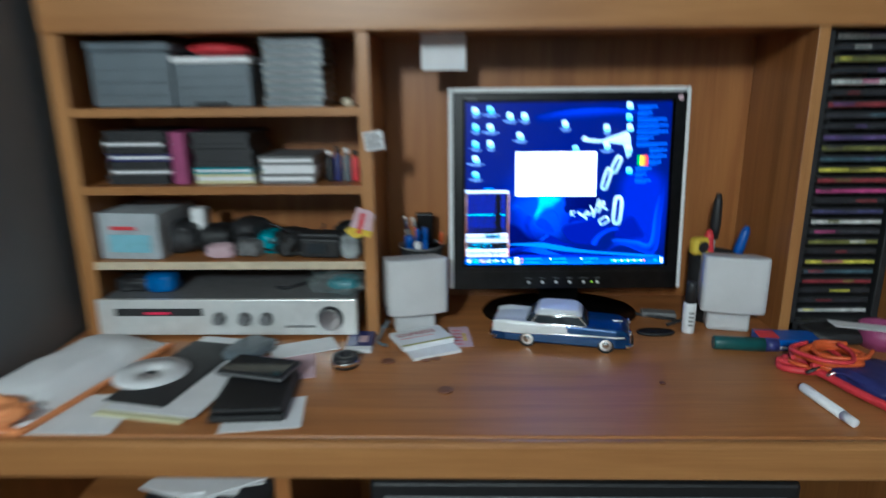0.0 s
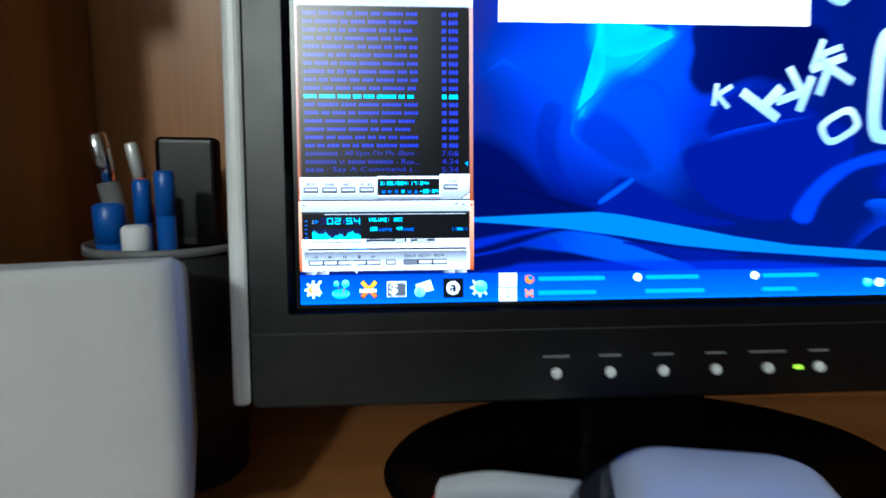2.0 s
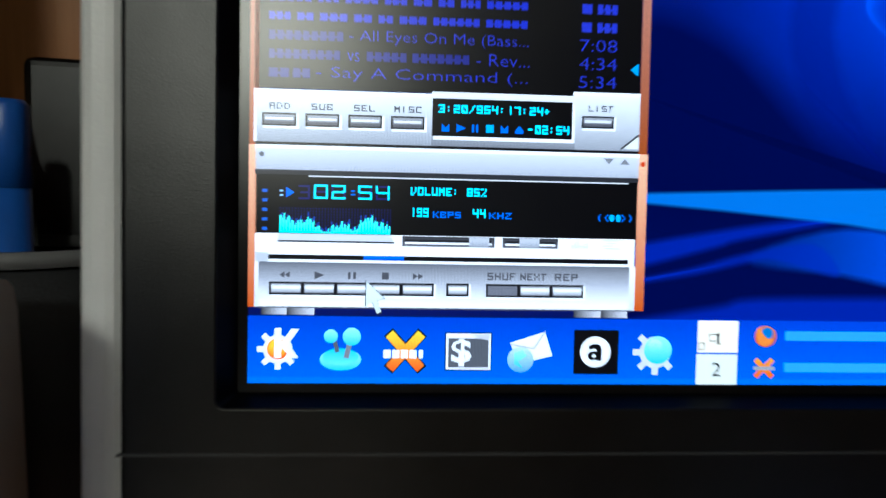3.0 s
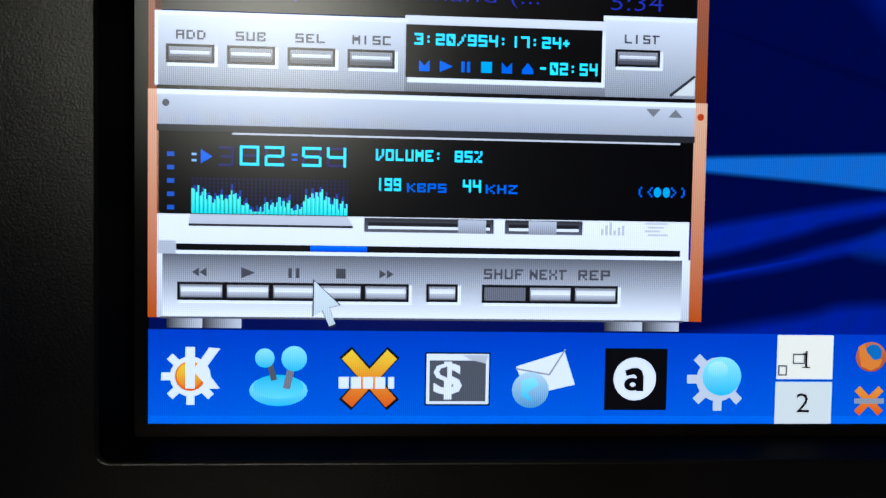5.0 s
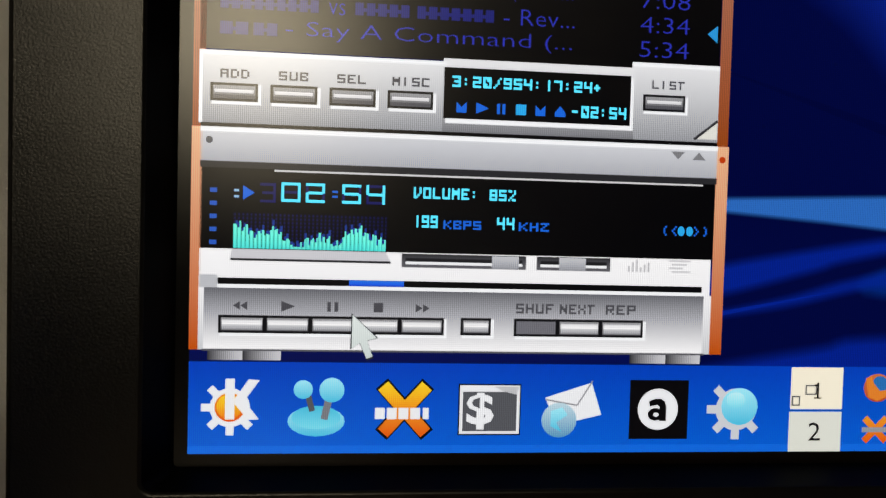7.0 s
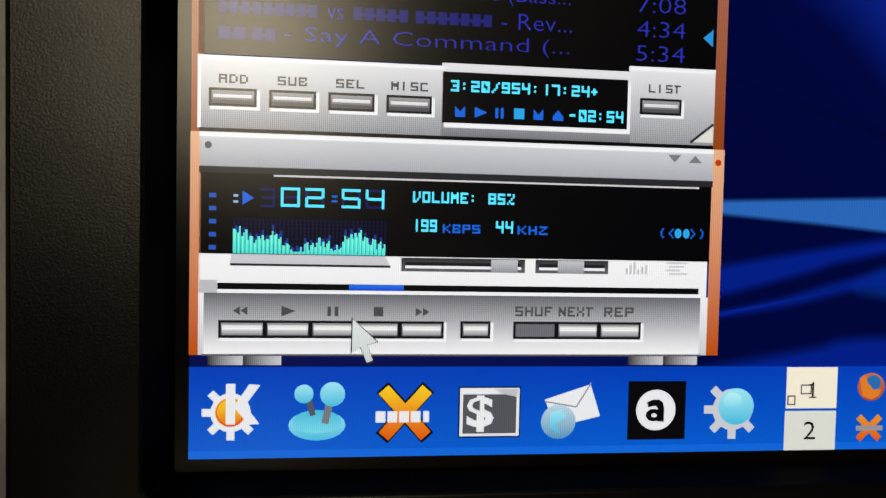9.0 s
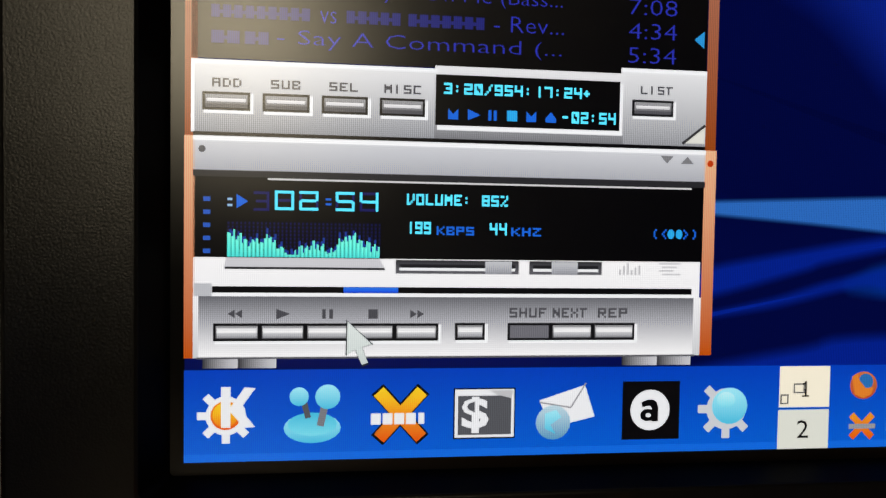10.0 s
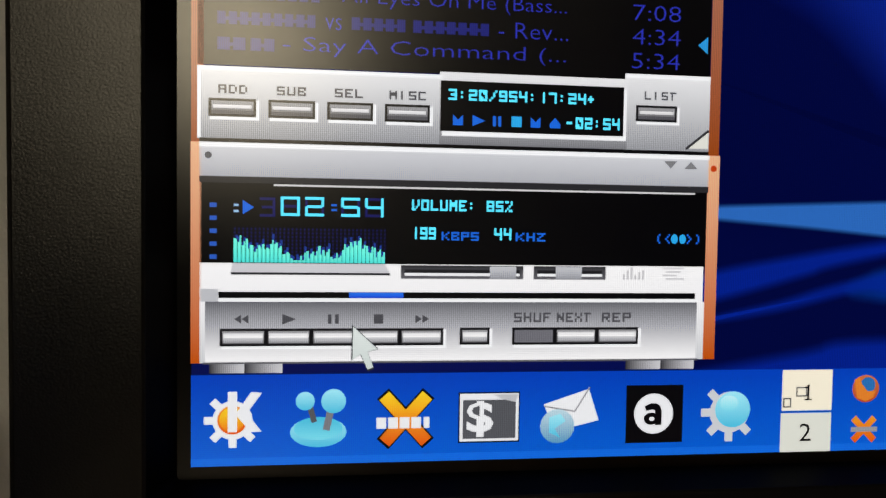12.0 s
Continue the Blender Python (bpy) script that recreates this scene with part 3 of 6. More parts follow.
petal([(262, 952), (311, 941), (350, 930), (400, 922), (420, 944), (385, 937), (361, 934), (311, 945)], 5, RB, 0.7)
petal([(262, 981), (330, 969), (388, 962), (700, 962), (900, 975), (900, 985), (262, 985)], 8, RB, 0.8)
petal([(520, 930), (620, 944), (720, 953), (640, 962), (580, 948)], 6, DB)
petal([(262, 889), (387, 884), (476, 881), (518, 886), (613, 904), (710, 923), (808, 938), (976, 951), (1260, 972), (1260, 984), (977, 966), (808, 953),
       (710, 946), (614, 936), (518, 920), (424, 907), (332, 899), (262, 894)], 3, PB, 0.95, None, False)

WHT, CHAIN = gl((0.95, 0.97, 1.0)), gl((0.28, 0.42, 0.50), (0.55, 0.66, 0.70))


def link(cu, cv, ru, rv, turn, hole=0.36):
    """One pale link of the painted chain."""
    bm = bmesh.new()
    def loop(k, f):
        t = 2 * math.pi * k / 20
        c, s = math.cos(t), math.sin(t)
        a, b = ru * f * abs(c) ** 0.6 * (1 if c > 0 else -1), (rv - ru * (1 - f)) * abs(s) ** 0.6 * (1 if s > 0 else -1)
        q = radians(turn)
        return (sx(cu + a * math.cos(q) - b * math.sin(q)), -6 * LAYER, sz(cv + a * math.sin(q) + b * math.cos(q)))
    o = [bm.verts.new(loop(k, 1)) for k in range(20)]
    i = [bm.verts.new(loop(k, hole)) for k in range(20)]
    for k in range(20):
        bm.faces.new((o[k], o[(k + 1) % 20], i[(k + 1) % 20], i[k]))
    part("chain_link", moved(bm, DISP), CHAIN, screen)


def bars(name, cu, cv, size, turn, strokes, layer, mat, wide):
    """A simple sign made of straight strokes."""
    bm = bmesh.new()
    q = radians(turn)
    for k, (a0, b0, a1, b1) in enumerate(strokes):
        d = Vector((a1 - a0, b1 - b0)).normalized() * wide * 0.5
        pts = [(a0 - d.y, b0 + d.x), (a1 - d.y, b1 + d.x), (a1 + d.y, b1 - d.x), (a0 + d.y, b0 - d.x)]
        bm.faces.new([bm.verts.new((sx(cu + size * (a * math.cos(q) - b * math.sin(q))), -(layer + 0.3 * k) * LAYER, sz(cv + size * (a * math.sin(q) + b * math.cos(q))))) for a, b in pts])
    return part(name, moved(bm, DISP), mat, screen)


FORK = [(-0.3, -0.5, -0.3, 0.5), (-0.25, 0.05, 0.4, -0.5), (-0.2, 0.0, 0.4, 0.5)]
link(968, 676, 34, 96, 4)
link(890, 476, 26, 74, 16)
link(948, 386, 26, 60, 24)
link(884, 742, 24, 36, 60, 0.55)
WYE = [(-0.5, -0.28, 0.5, 0.28), (0.5, -0.5, 0.05, 0.08)]
for cu, cv, s, tn, strokes, wide in ((681, 694, 36, 8, FORK, 0.22), (746, 709, 66, 6, WYE, 0.24), (806, 684, 60, 200, FORK, 0.22), (866, 658, 62, 70, FORK, 0.22), (856, 630, 48, 20, FORK, 0.22)):
    bars("pale_sign", cu, cv, s, tn, strokes, 6, CHAIN, wide)
ui("pale_arm", [(722, 232), (742, 205), (770, 222), (850, 232), (930, 205), (1010, 180), (1030, 210), (1040, 330), (1010, 345), (985, 260), (900, 250), (800, 248), (750, 242)], 6, CHAIN)

# desktop icons with captions
IC = [gl(lin(120, 205, 225), lin(235, 250, 255)), gl(lin(60, 170, 225), lin(180, 235, 245))]
CAP = gl(lin(120, 145, 190))
for k, (u, v) in enumerate(((60, 50), (154, 44), (276, 85), (367, 86), (62, 152), (154, 152), (340, 206), (61, 256), (154, 254), (63, 348), (63, 446),
                            (620, 136), (880, 160), (690, 288), (884, 270), (1017, 26), (1016, 96), (1024, 160), (1022, 290), (1030, 428))):
    ui("desktop_icon", [(u - 20, v - 17), (u - 4, v - 24), (u + 16, v - 20), (u + 22, v + 14), (u + 6, v + 20), (u - 18, v + 16)], 8, IC[k % 3 == 1])
    w = 26 + 9 * (k * 7 % 4)
    if k < 15:
        rect("icon_caption", u - w, v + 25, u + w, v + 31, 8, CAP)
        rect("icon_caption", u - w * 0.6, v + 35, u + w * 0.6, v + 40, 8, CAP)
INFO = gl(lin(40, 80, 175))
for k, (a, b) in enumerate(((1068, 1190), (1068, 1160), (1068, 1250), (1068, 1262), (1068, 1262), (1068, 1175), (1068, 1262), (1150, 1262), (1150, 1262), (1150, 1230), (1068, 1170), (1068, 1140), (1068, 1170))):
    v = 24 + k * 38
    rect("info_line", a, v, b, v + 12, 7, INFO)
    rect("info_line", a, v + 17, a + (b - a) * 0.7, v + 24, 7, INFO)
for k, c in enumerate(((40, 150, 60), (235, 200, 30), (240, 140, 30), (215, 50, 60))):
    rect("colour_badge", 1078 + 17 * k, 330, 1096 + 17 * k, 392, 9, gl(lin(*c)))
rect("blank_window", 315, 304, 825, 582, 9, gl((1.0, 1.0, 1.0)), "empty white window")

# task bar
rect("task_bar", 0, 977.5, 1280, 1024, 7, gl(lin(0, 94, 210), lin(0, 62, 186)), "blue task bar along the display's foot")
rect("task_bar_edge", 0, 1020, 1280, 1024, 8, gl(lin(12, 104, 222)))
W1, GR = gl(lin(238, 240, 244)), gl(lin(150, 150, 156))
YE, OR, CYI = gl(lin(236, 120, 26), lin(252, 212, 40)), gl(lin(226, 84, 14), lin(238, 150, 40)), gl(lin(70, 190, 226), lin(160, 235, 250))
BK, DGR = gl(lin(6, 6, 10)), gl(lin(84, 86, 92))
LK = gl(lin(205, 208, 214))


def gear(cu, cv, r, layer, mat, teeth, skip=()):
    for k in range(teeth):
        if k in skip:
            continue
        a = 2 * math.pi * k / teeth + math.pi / 2
        bars("launcher_icon", cu + r * 0.86 * math.cos(a), cv + r * 0.86 * math.sin(a), r, math.degrees(a), [(-0.3, 0, 0.22, 0)], layer, mat, 0.3)
    ui("launcher_icon", disc(cu, cv, r * 0.76, r * 0.76), layer + 1, mat)


gear(20.3, 1000.6, 13.0, 9, W1, 8, (4, 5, 6))
ui("launcher_icon", disc(20.2, 1000.4, 7.4, 7.4), 11, OR)
ui("launcher_icon", disc(20.0, 1000.2, 6.2, 6.2), 12, YE)
bars("launcher_icon", 20.3, 996.2, 20.5, 0, [(0, -0.5, 0, 0.5)], 13, W1, 0.22)
ui("launcher_icon", [(29.4, 986.2), (34.8, 986.6), (27.4, 997.0), (34.6, 1006.4), (29.2, 1006.6), (22.6, 998.6), (22.6, 996.2)], 13, W1)
ui("launcher_icon", disc(63, 1007.5, 14.3, 7.8), 9, CYI)
ui("launcher_icon", disc(63, 1005.5, 12.4, 6.0), 10, gl(lin(120, 222, 240), lin(64, 186, 222)))
bars("launcher_icon", 59.5, 997, 10, 75, [(-0.6, 0, 0.55, 0)], 11, DGR, 0.3)
bars("launcher_icon", 68.5, 999, 14, 102, [(-0.6, 0, 0.55, 0)], 11, gl(lin(120, 122, 130)), 0.26)
ui("launcher_icon", disc(56.3, 991.3, 4.8, 4.8), 12, CYI)
ui("launcher_icon", disc(70.6, 991.5, 6.3, 6.3), 12, CYI)
bars("launcher_icon", 107.6, 1001.3, 33, 0, [(-0.36, -0.40, 0.36, 0.40), (-0.36, 0.40, 0.36, -0.40)], 9, BK, 0.25)
bars("launcher_icon", 107.6, 1001.3, 32, 0, [(-0.35, -0.38, 0.02, 0.03), (-0.02, 0.03, 0.35, -0.38)], 11, YE, 0.21)
bars("launcher_icon", 107.6, 1001.3, 32, 0, [(-0.34, 0.38, -0.02, 0.02), (0.02, 0.02, 0.34, 0.38)], 12, OR, 0.21)
for a, b in ((92.5, 97.5), (98.5, 103.5), (104.5, 109.5), (110.5, 115.5), (117, 120)):
    rect("launcher_icon", a, 1000.4, b, 1006.2, 14, W1)
rect("launcher_icon", 135.2, 988, 168, 1014.8, 9, BK)
rect("launcher_icon", 136, 988.7, 167.3, 1014, 10, W1)
rect("launcher_icon", 137.5, 992, 165.8, 1012.6, 11, DGR)
words("launcher_sign", "$", 139.5, 992.5, 153.8, 1011.6, 13, W1, "", 0.028)
ui("launcher_icon", [(154, 989.2), (166.8, 989.2), (165.6, 993.4), (158, 991.6)], 12, gl(lin(190, 192, 196)))
ui("launcher_icon", [(181, 995), (205.6, 987), (211.2, 1004), (187, 1009.8)], 9, W1)
bars("launcher_icon", 196, 999, 1, 0, [(-15, -3, 2, 0), (2, 0, 10, -13)], 10, GR, 0.8)
ui("launcher_icon", disc(188.5, 1006.8, 9.4, 9.2), 11, gl(lin(84, 150, 190), lin(190, 218, 230)))
ui("launcher_icon", [(184, 1002), (190, 1000), (193, 1004), (187, 1008), (190, 1013), (184, 1010)], 12, CYI)
rect("launcher_icon", 226.4, 985.4, 258.6, 1017, 9, BK)
ui("launcher_icon", disc(242, 1001, 11, 11, 28), 10, W1)
ui("launcher_sign", disc(240.6, 1003.7, 4.2, 3.4), 11, BK)
ui("launcher_sign", disc(240.9, 1003.8, 1.5, 1.1), 12, W1)
ui("launcher_sign", [(236.9, 996.6), (240.5, 995.2), (243.6, 995.3), (245.6, 996.8), (246.4, 999.4), (246.4, 1007.2), (242.8, 1007.2), (242.8, 999.8), (241.6, 998.6), (237.4, 999.4)], 12.5, BK)
gear(285.4, 1001, 15.0, 9, LK, 8, (4, 5, 6))
ui("launcher_icon", disc(287.2, 999.4, 10.2, 10.0, 26), 12, CYI)
ui("launcher_icon", disc(285, 996, 5.4, 4.4), 13, gl(lin(120, 220, 240), lin(190, 245, 252)))
rect("desk_pager", 316.2, 978, 346, 1000.8, 9, gl(lin(248, 240, 218)))
rect("desk_pager", 315.8, 1002.2, 346, 1024, 9, gl(lin(222, 224, 214)))
rect("pager_number", 331.0, 986.2, 332.2, 995, 11, BK)
rect("pager_number", 329.4, 994.2, 333.8, 995, 11, BK)
rect("pager_number", 329.6, 987.2, 331.2, 988.2, 11, BK)
words("pager_number", "2", 327, 1008, 334, 1018, 11, BK)
for a, b, c, d in ((324.4, 987.5, 331, 993), (316.8, 993.5, 321.6, 999)):
    rect("pager_window", a, b, c, d, 10, DGR)
    rect("pager_window", a + 0.8, b + 0.8, c - 0.8, d - 0.8, 10.5, gl(lin(248, 240, 218)))
ui("task_icon", disc(366.4, 989, 8.2, 7.8), 9, gl(lin(176, 72, 40), lin(206, 110, 60)))
ui("task_icon", disc(367.5, 987, 4.6, 4.6), 10, gl(lin(40, 110, 180)))
bars("task_icon", 366, 1012, 16, 0, [(-0.4, -0.4, 0.4, 0.4), (-0.4, 0.4, 0.4, -0.4)], 9, OR, 0.24)
rect("task_icon", 358, 1010.6, 374, 1013.4, 12, GR)
ui("task_icon", [(359.2, 984), (362.4, 982), (364, 986.6), (367.6, 990.6), (372.4, 990), (371, 994), (366.4, 996.2), (361, 994)], 10.5, gl(lin(226, 128, 44)))
TASK = gl(lin(70, 150, 225))
for u, w1, w2 in ((381, 110, 96), (560, 90, 100), (760, 96, 60)):
    rect("task_caption", u, 985, u + w1, 992, 9, TASK)
    rect("task_caption", u, 1008, u + w2, 1015, 9, TASK)
    if u > 400:
        ui("task_icon", disc(u - 14, 988, 7, 7), 9, W1)
for k in range(11):
    ui("tray_icon", disc(945 + 21 * k, 1003, 8, 8, 10), 9, OR if k == 10 else (W1 if k % 2 else CYI))
rect("clock", 1216, 994, 1240, 1010, 9, TASK)
rect("tray_end", 1256, 985, 1275, 1018, 9, W1)

# music player: play list window
ORS = gl(lin(150, 68, 20), lin(200, 158, 140))
ORS2 = gl(lin(190, 78, 6), lin(236, 180, 140))
SIL, SILD = gl(lin(196, 198, 204), lin(226, 228, 232)), gl(lin(150, 152, 158), lin(232, 233, 236))
DSP, TXB, TXC = gl(lin(2, 2, 5)), gl(lin(40, 48, 170)), gl(lin(84, 226, 255), None, 1.3)
rect("player_side", 0, 543, 6, 861, 9, ORS)
rect("player_side", 269, 543, 275, 861, 9, ORS)
rect("player_title", 0, 543, 275, 561, 10, SIL)
rect("player_title", 70, 548, 205, 556, 11, SILD)
rect("player_tab", 120, 528, 180, 541, 8, gl(lin(30, 120, 235)))
rect("play_list", 3.2, 561, 268.6, 823, 9, DSP, "black play list with blue titles")
TXN2 = gl(lin(32, 42, 165))
TXN = gl(lin(27, 32, 112))
random.seed(4)
for k in range(21):
    v = 812.5 - 12.6 * k
    here = k == 9
    mat = TXC if here else TXB
    if v < 566:
        break
    if k == 0:
        barred("list_title", 12.5, v - 3.2, 26, v + 3, 10, TXN)
        barred("list_title", 28.5, v - 3.2, 40, v + 3, 10, TXN)
        words("list_title", "- Say A Command (...", 44, v - 5, 189, v + 4.4, 10, mat, "", -0.014)
        words("list_time", "5:34", 225, v - 4.6, 251.5, v + 3.6, 10, mat, "", -0.014)
    elif k == 1:
        barred("list_title", 12.5, v - 3.2, 60, v + 3, 10, TXN)
        words("list_title", "vs", 65, v - 2.4, 73, v + 3.6, 10, mat, "", -0.014)
        barred("list_title", 78, v - 3.2, 105, v + 3, 10, TXN)
        barred("list_title", 109, v - 3.2, 148, v + 3, 10, TXN)
        words("list_title", "- Rev...", 153, v - 4.6, 190, v + 3.6, 10, mat, "", -0.014)
        words("list_time", "4:34", 225, v - 4.6, 251.5, v + 3.6, 10, mat, "", -0.014)
    elif k == 2:
        barred("list_title", 12.5, v - 3.2, 62, v + 3, 10, TXN)
        words("list_title", "- All Eyes On Me (Bass...", 66, v - 5, 189, v + 4.4, 10, mat, "", -0.014)
        words("list_time", "7:08", 225, v - 4.6, 251.5, v + 3.6, 10, mat, "", -0.014)
    else:
        u = 12.5
        while u < 180:
            w = random.uniform(8, 34)
            barred("list_title", u, v - 2.9, min(u + w, 188), v + 2.3, 10, mat if here else TXN2)
            u += w + 4.5
        barred("list_time", 226, v - 3.6, 233, v + 3.0, 10, mat)
        barred("list_time", 237, v - 3.6, 251, v + 3.0, 10, mat)
ui("list_mark", [(261.5, 802.5), (267, 798), (267, 807)], 10, gl(lin(40, 150, 220)))
# lower strip of the play list
rect("player_strip", 3, 824, 124.5, 859.5, 10, SILD)
rect("player_strip", 221.5, 820, 269, 859.5, 10.3, SILD)
rect("player_strip", 123, 822, 223, 859.5, 10.6, gl(lin(120, 121, 127), lin(236, 237, 240)))
for u0, v0, u1, v1 in ((3, 823.6, 124.5, 825.6), (221.5, 819, 269, 821.2), (3, 823.6, 4.6, 859)):
    rect("player_highlight", u0, v0, u1, v1, 11, WHT)
rect("player_display", 123.4, 826.4, 221, 852.2, 12, DSP)
rect("player_highlight", 124.4, 852.2, 222.6, 854.6, 12, WHT)
rect("player_highlight", 221, 827.6, 222.6, 854.6, 12, WHT)
rect("player_shadow", 4, 859, 269, 861, 11, BK)
dotted("player_number", "3:20/954:17:24+", 127.6, 830.6, 205.5, 836.2, 13, TXC)
dotted("player_number", "-02:54", 190, 843, 218.8, 849, 13, TXC)
CB = gl(lin(24, 104, 226))
for k in range(6):
    u = 130 + 10.2 * k
    if k == 1:
        ui("player_sign", [(u, 843.6), (u + 6.5, 846.4), (u, 849.2)], 13, CB)
    elif k == 2:
        rect("player_sign", u + 0.4, 843.8, u + 2, 849, 13, CB)
        rect("player_sign", u + 3.2, 843.8, u + 4.8, 849, 13, CB)
    elif k == 3:
        rect("player_sign", u, 843.6, u + 5.4, 849, 13, gl(lin(40, 170, 240)))
    elif k == 5:
        ui("player_sign", [(u, 847), (u + 2.8, 843.6), (u + 5.6, 847), (u + 5.6, 849), (u, 849)], 13, CB)
    else:
        ui("player_sign", [(u, 843.6), (u + 5.2, 849), (u + 5.2, 843.6), (u, 849)], 13, CB)
BTN, SGN = gl(lin(92, 92, 97), lin(160, 160, 164)), gl(lin(74, 74, 80))


def push(u0, v0, u1, v1, pale=True, broad=False):
    """A small display button in its dark well."""
    rect("player_button", u0 + 0.6, v0 + 0.6, u1 + 1.5, v1 + 1.5, 12, WHT)
    rect("player_button", u0, v0, u1, v1, 13, gl(lin(16, 16, 20)))
    rect("player_button", u0 + 1.3, v0 + 1.3, u1 - 1.2, v1 - 1.3, 14, BTN if pale else gl(lin(110, 110, 118)))
    h = v1 - v0
    if broad:
        rect("player_button", u0 + 1.8, v0 + 0.26 * h, u1 - 1.6, v0 + 0.52 * h, 15, gl(lin(252, 252, 253), lin(226, 227, 230)))
        rect("player_button", u0 + 1.8, v0 + 0.52 * h, u1 - 1.6, v0 + 0.80 * h, 15, gl(lin(150, 151, 157), lin(206, 207, 211)))
    elif pale:
        rect("player_button", u0 + 2.2, v0 + 0.36 * h, u1 - 2.2, v0 + 0.54 * h, 15, gl(lin(214, 214, 218), lin(246, 246, 248)))
        rect("player_button", u0 + 1.3, v0 + 0.66 * h, u1 - 1.2, v1 - 1.2, 15, gl(lin(84, 84, 90)))


for k, (w, a, b) in enumerate((("ADD", 13, 27), ("SUB", 41.3, 55.6), ("SEL", 69.8, 84.1), ("MISC", 97.3, 116))):
    dotted("player_lettering", w, a, 832.6, b, 837, 12, SGN)
    push(8.4 + 28.9 * k, 839.4, 31.4 + 28.9 * k, 848.4)
dotted("player_lettering", "LIST", 232.3, 828, 250, 832.4, 12, SGN)
push(227.6, 835.4, 250.5, 844)
ui("player_corner", [(256.9, 857.5), (268.5, 848), (268.5, 857.5)], 13, gl(lin(228, 228, 220)))
bars("player_corner", 262.5, 852.8, 1, 0, [(-6.5, 5, 6, -5)], 14, gl(lin(50, 50, 54)), 1.4)

# music player: main window
rect("player_side", -0.2, 861, 5, 971.5, 10, ORS2)
rect("player_side", 269, 861, 275.6, 971.5, 10, ORS2)
ui("player_mark", disc(272.2, 868, 1.8, 1.8, 10), 11, gl(lin(190, 60, 10)))
rect("player_title", 4, 861, 269.5, 880, 10, gl(lin(168, 170, 178), lin(214, 216, 222)))
rect("player_highlight", 4, 861, 269.5, 863.4, 11, WHT)
rect("player_shadow", 4, 877.8, 269.5, 881, 11, gl(lin(40, 40, 44)))
ui("player_mark", disc(8.3, 867.5, 1.8, 1.8, 10), 12, DGR)
ui("player_mark", [(244, 864.5), (251.5, 864.5), (247.8, 868.6)], 12, gl(lin(126, 126, 130)))
ui("player_mark", [(255.5, 868.6), (263, 868.6), (259.2, 864.5)], 12, gl(lin(126, 126, 130)))
rect("player_display", 4.2, 880.6, 269, 921, 10, DSP, "black player display with cyan digits")
rect("player_highlight", 40, 881.3, 262, 882.2, 12, gl(lin(214, 214, 216)))
for k in range(5):
    rect("player_dot", 9, 891 + 6.45 * k, 12.4, 893.2 + 6.45 * k, 12, gl(lin(40, 90, 190)))
ui("player_sign", [(25, 889.5), (30.5, 893), (25, 896.5)], 12, CB)
rect("player_sign", 20.6, 891.4, 23, 892.6, 12, gl(lin(150, 190, 235)))
rect("player_sign", 20.6, 894.4, 23, 895.6, 12, gl(lin(150, 190, 235)))
GHO = gl(lin(22, 24, 92))
SEGS = {"0": "abcdef", "2": "abdeg", "3": "abcdg", "4": "bcfg", "5": "acdfg", "1": "bc", "9": "abcdfg"}


def digit(ch, u, v, w, h, on):
    t = 1.3
    m = v + h / 2
    box = {"a": (u, v, u + w, v + t), "d": (u, v + h - t, u + w, v + h), "g": (u + 1, m - t / 2, u + w - 1, m + t / 2),
           "f": (u, v, u + t, m), "e": (u, m, u + t, v + h), "b": (u + w - t, v, u + w, m), "c": (u + w - t, m, u + w, v + h)}
    for s, q in box.items():
        lit = s in SEGS[ch]
        if lit or on is not GHO:
            rect("digit_segment", *q, 13 if lit else 12, on if lit else GHO)


digit("3", 33.3, 888, 7.6, 9.6, GHO)
for ch, u in (("0", 43.6), ("2", 55.6), ("5", 73.6), ("4", 85.6)):
    digit(ch, u, 887.4, 9.4, 9.6, TXC)
rect("player_sign", 68.6, 890.8, 71.4, 891.8, 12, CB)
rect("player_sign", 68.6, 893.2, 71.4, 894.2, 12, CB)
random.seed(9)
VIS, PEAK = gl(lin(70, 220, 214), lin(110, 250, 224), 1.15), gl(lin(30, 60, 150))
for k in range(37):
    rect("level_grid", 21.6 + 2.02 * k, 902.6, 22.7 + 2.02 * k, 920.6, 12, DSP)
rect("level_meter", 20.6, 903, 96.2, 920.6, 11, gl(lin(6, 8, 40)))
for k in range(9):
    rect("level_grid", 20.6, 903.4 + 1.9 * k, 96.2, 904.2 + 1.9 * k, 11.5, gl(lin(14, 18, 78)))
tops = []
for k in range(77):
    base_h = 7.5 + 3.0 * math.sin(k * 0.11 + 1) + 2.2 * math.cos(k * 0.31) - 0.03 * k
    tops.append((20.6 + 75.6 * k / 76, 920.6 - max(1.2, base_h + random.uniform(-2.6, 2.6))))
for k in range(0, 76):
    ui("level_bar", [(tops[k][0], 920.6), (tops[k][0], tops[k][1]), (tops[k + 1][0] - 0.3 * (k % 2), tops[k][1]), (tops[k + 1][0] - 0.3 * (k % 2), 920.6)], 13, VIS)
    if k % 3:
        rect("level_peak", tops[k][0], tops[k][1] - 1.6 - k % 4 * 0.5, tops[k + 1][0], tops[k][1] - 0.2, 12.6, PEAK)
dotted("player_message", "VOLUME: 85%", 109.5, 887.6, 162, 893.2, 12, TXC)
dotted("player_number", "199", 109.5, 901.8, 122, 908, 12, TXC)
dotted("player_lettering", "KBPS", 125, 904, 144.4, 908.4, 12, CB)
dotted("player_number", "44", 152.6, 901.8, 161.6, 908, 12, TXC)
dotted("player_lettering", "KHZ", 164, 904, 180, 908.4, 12, CB)
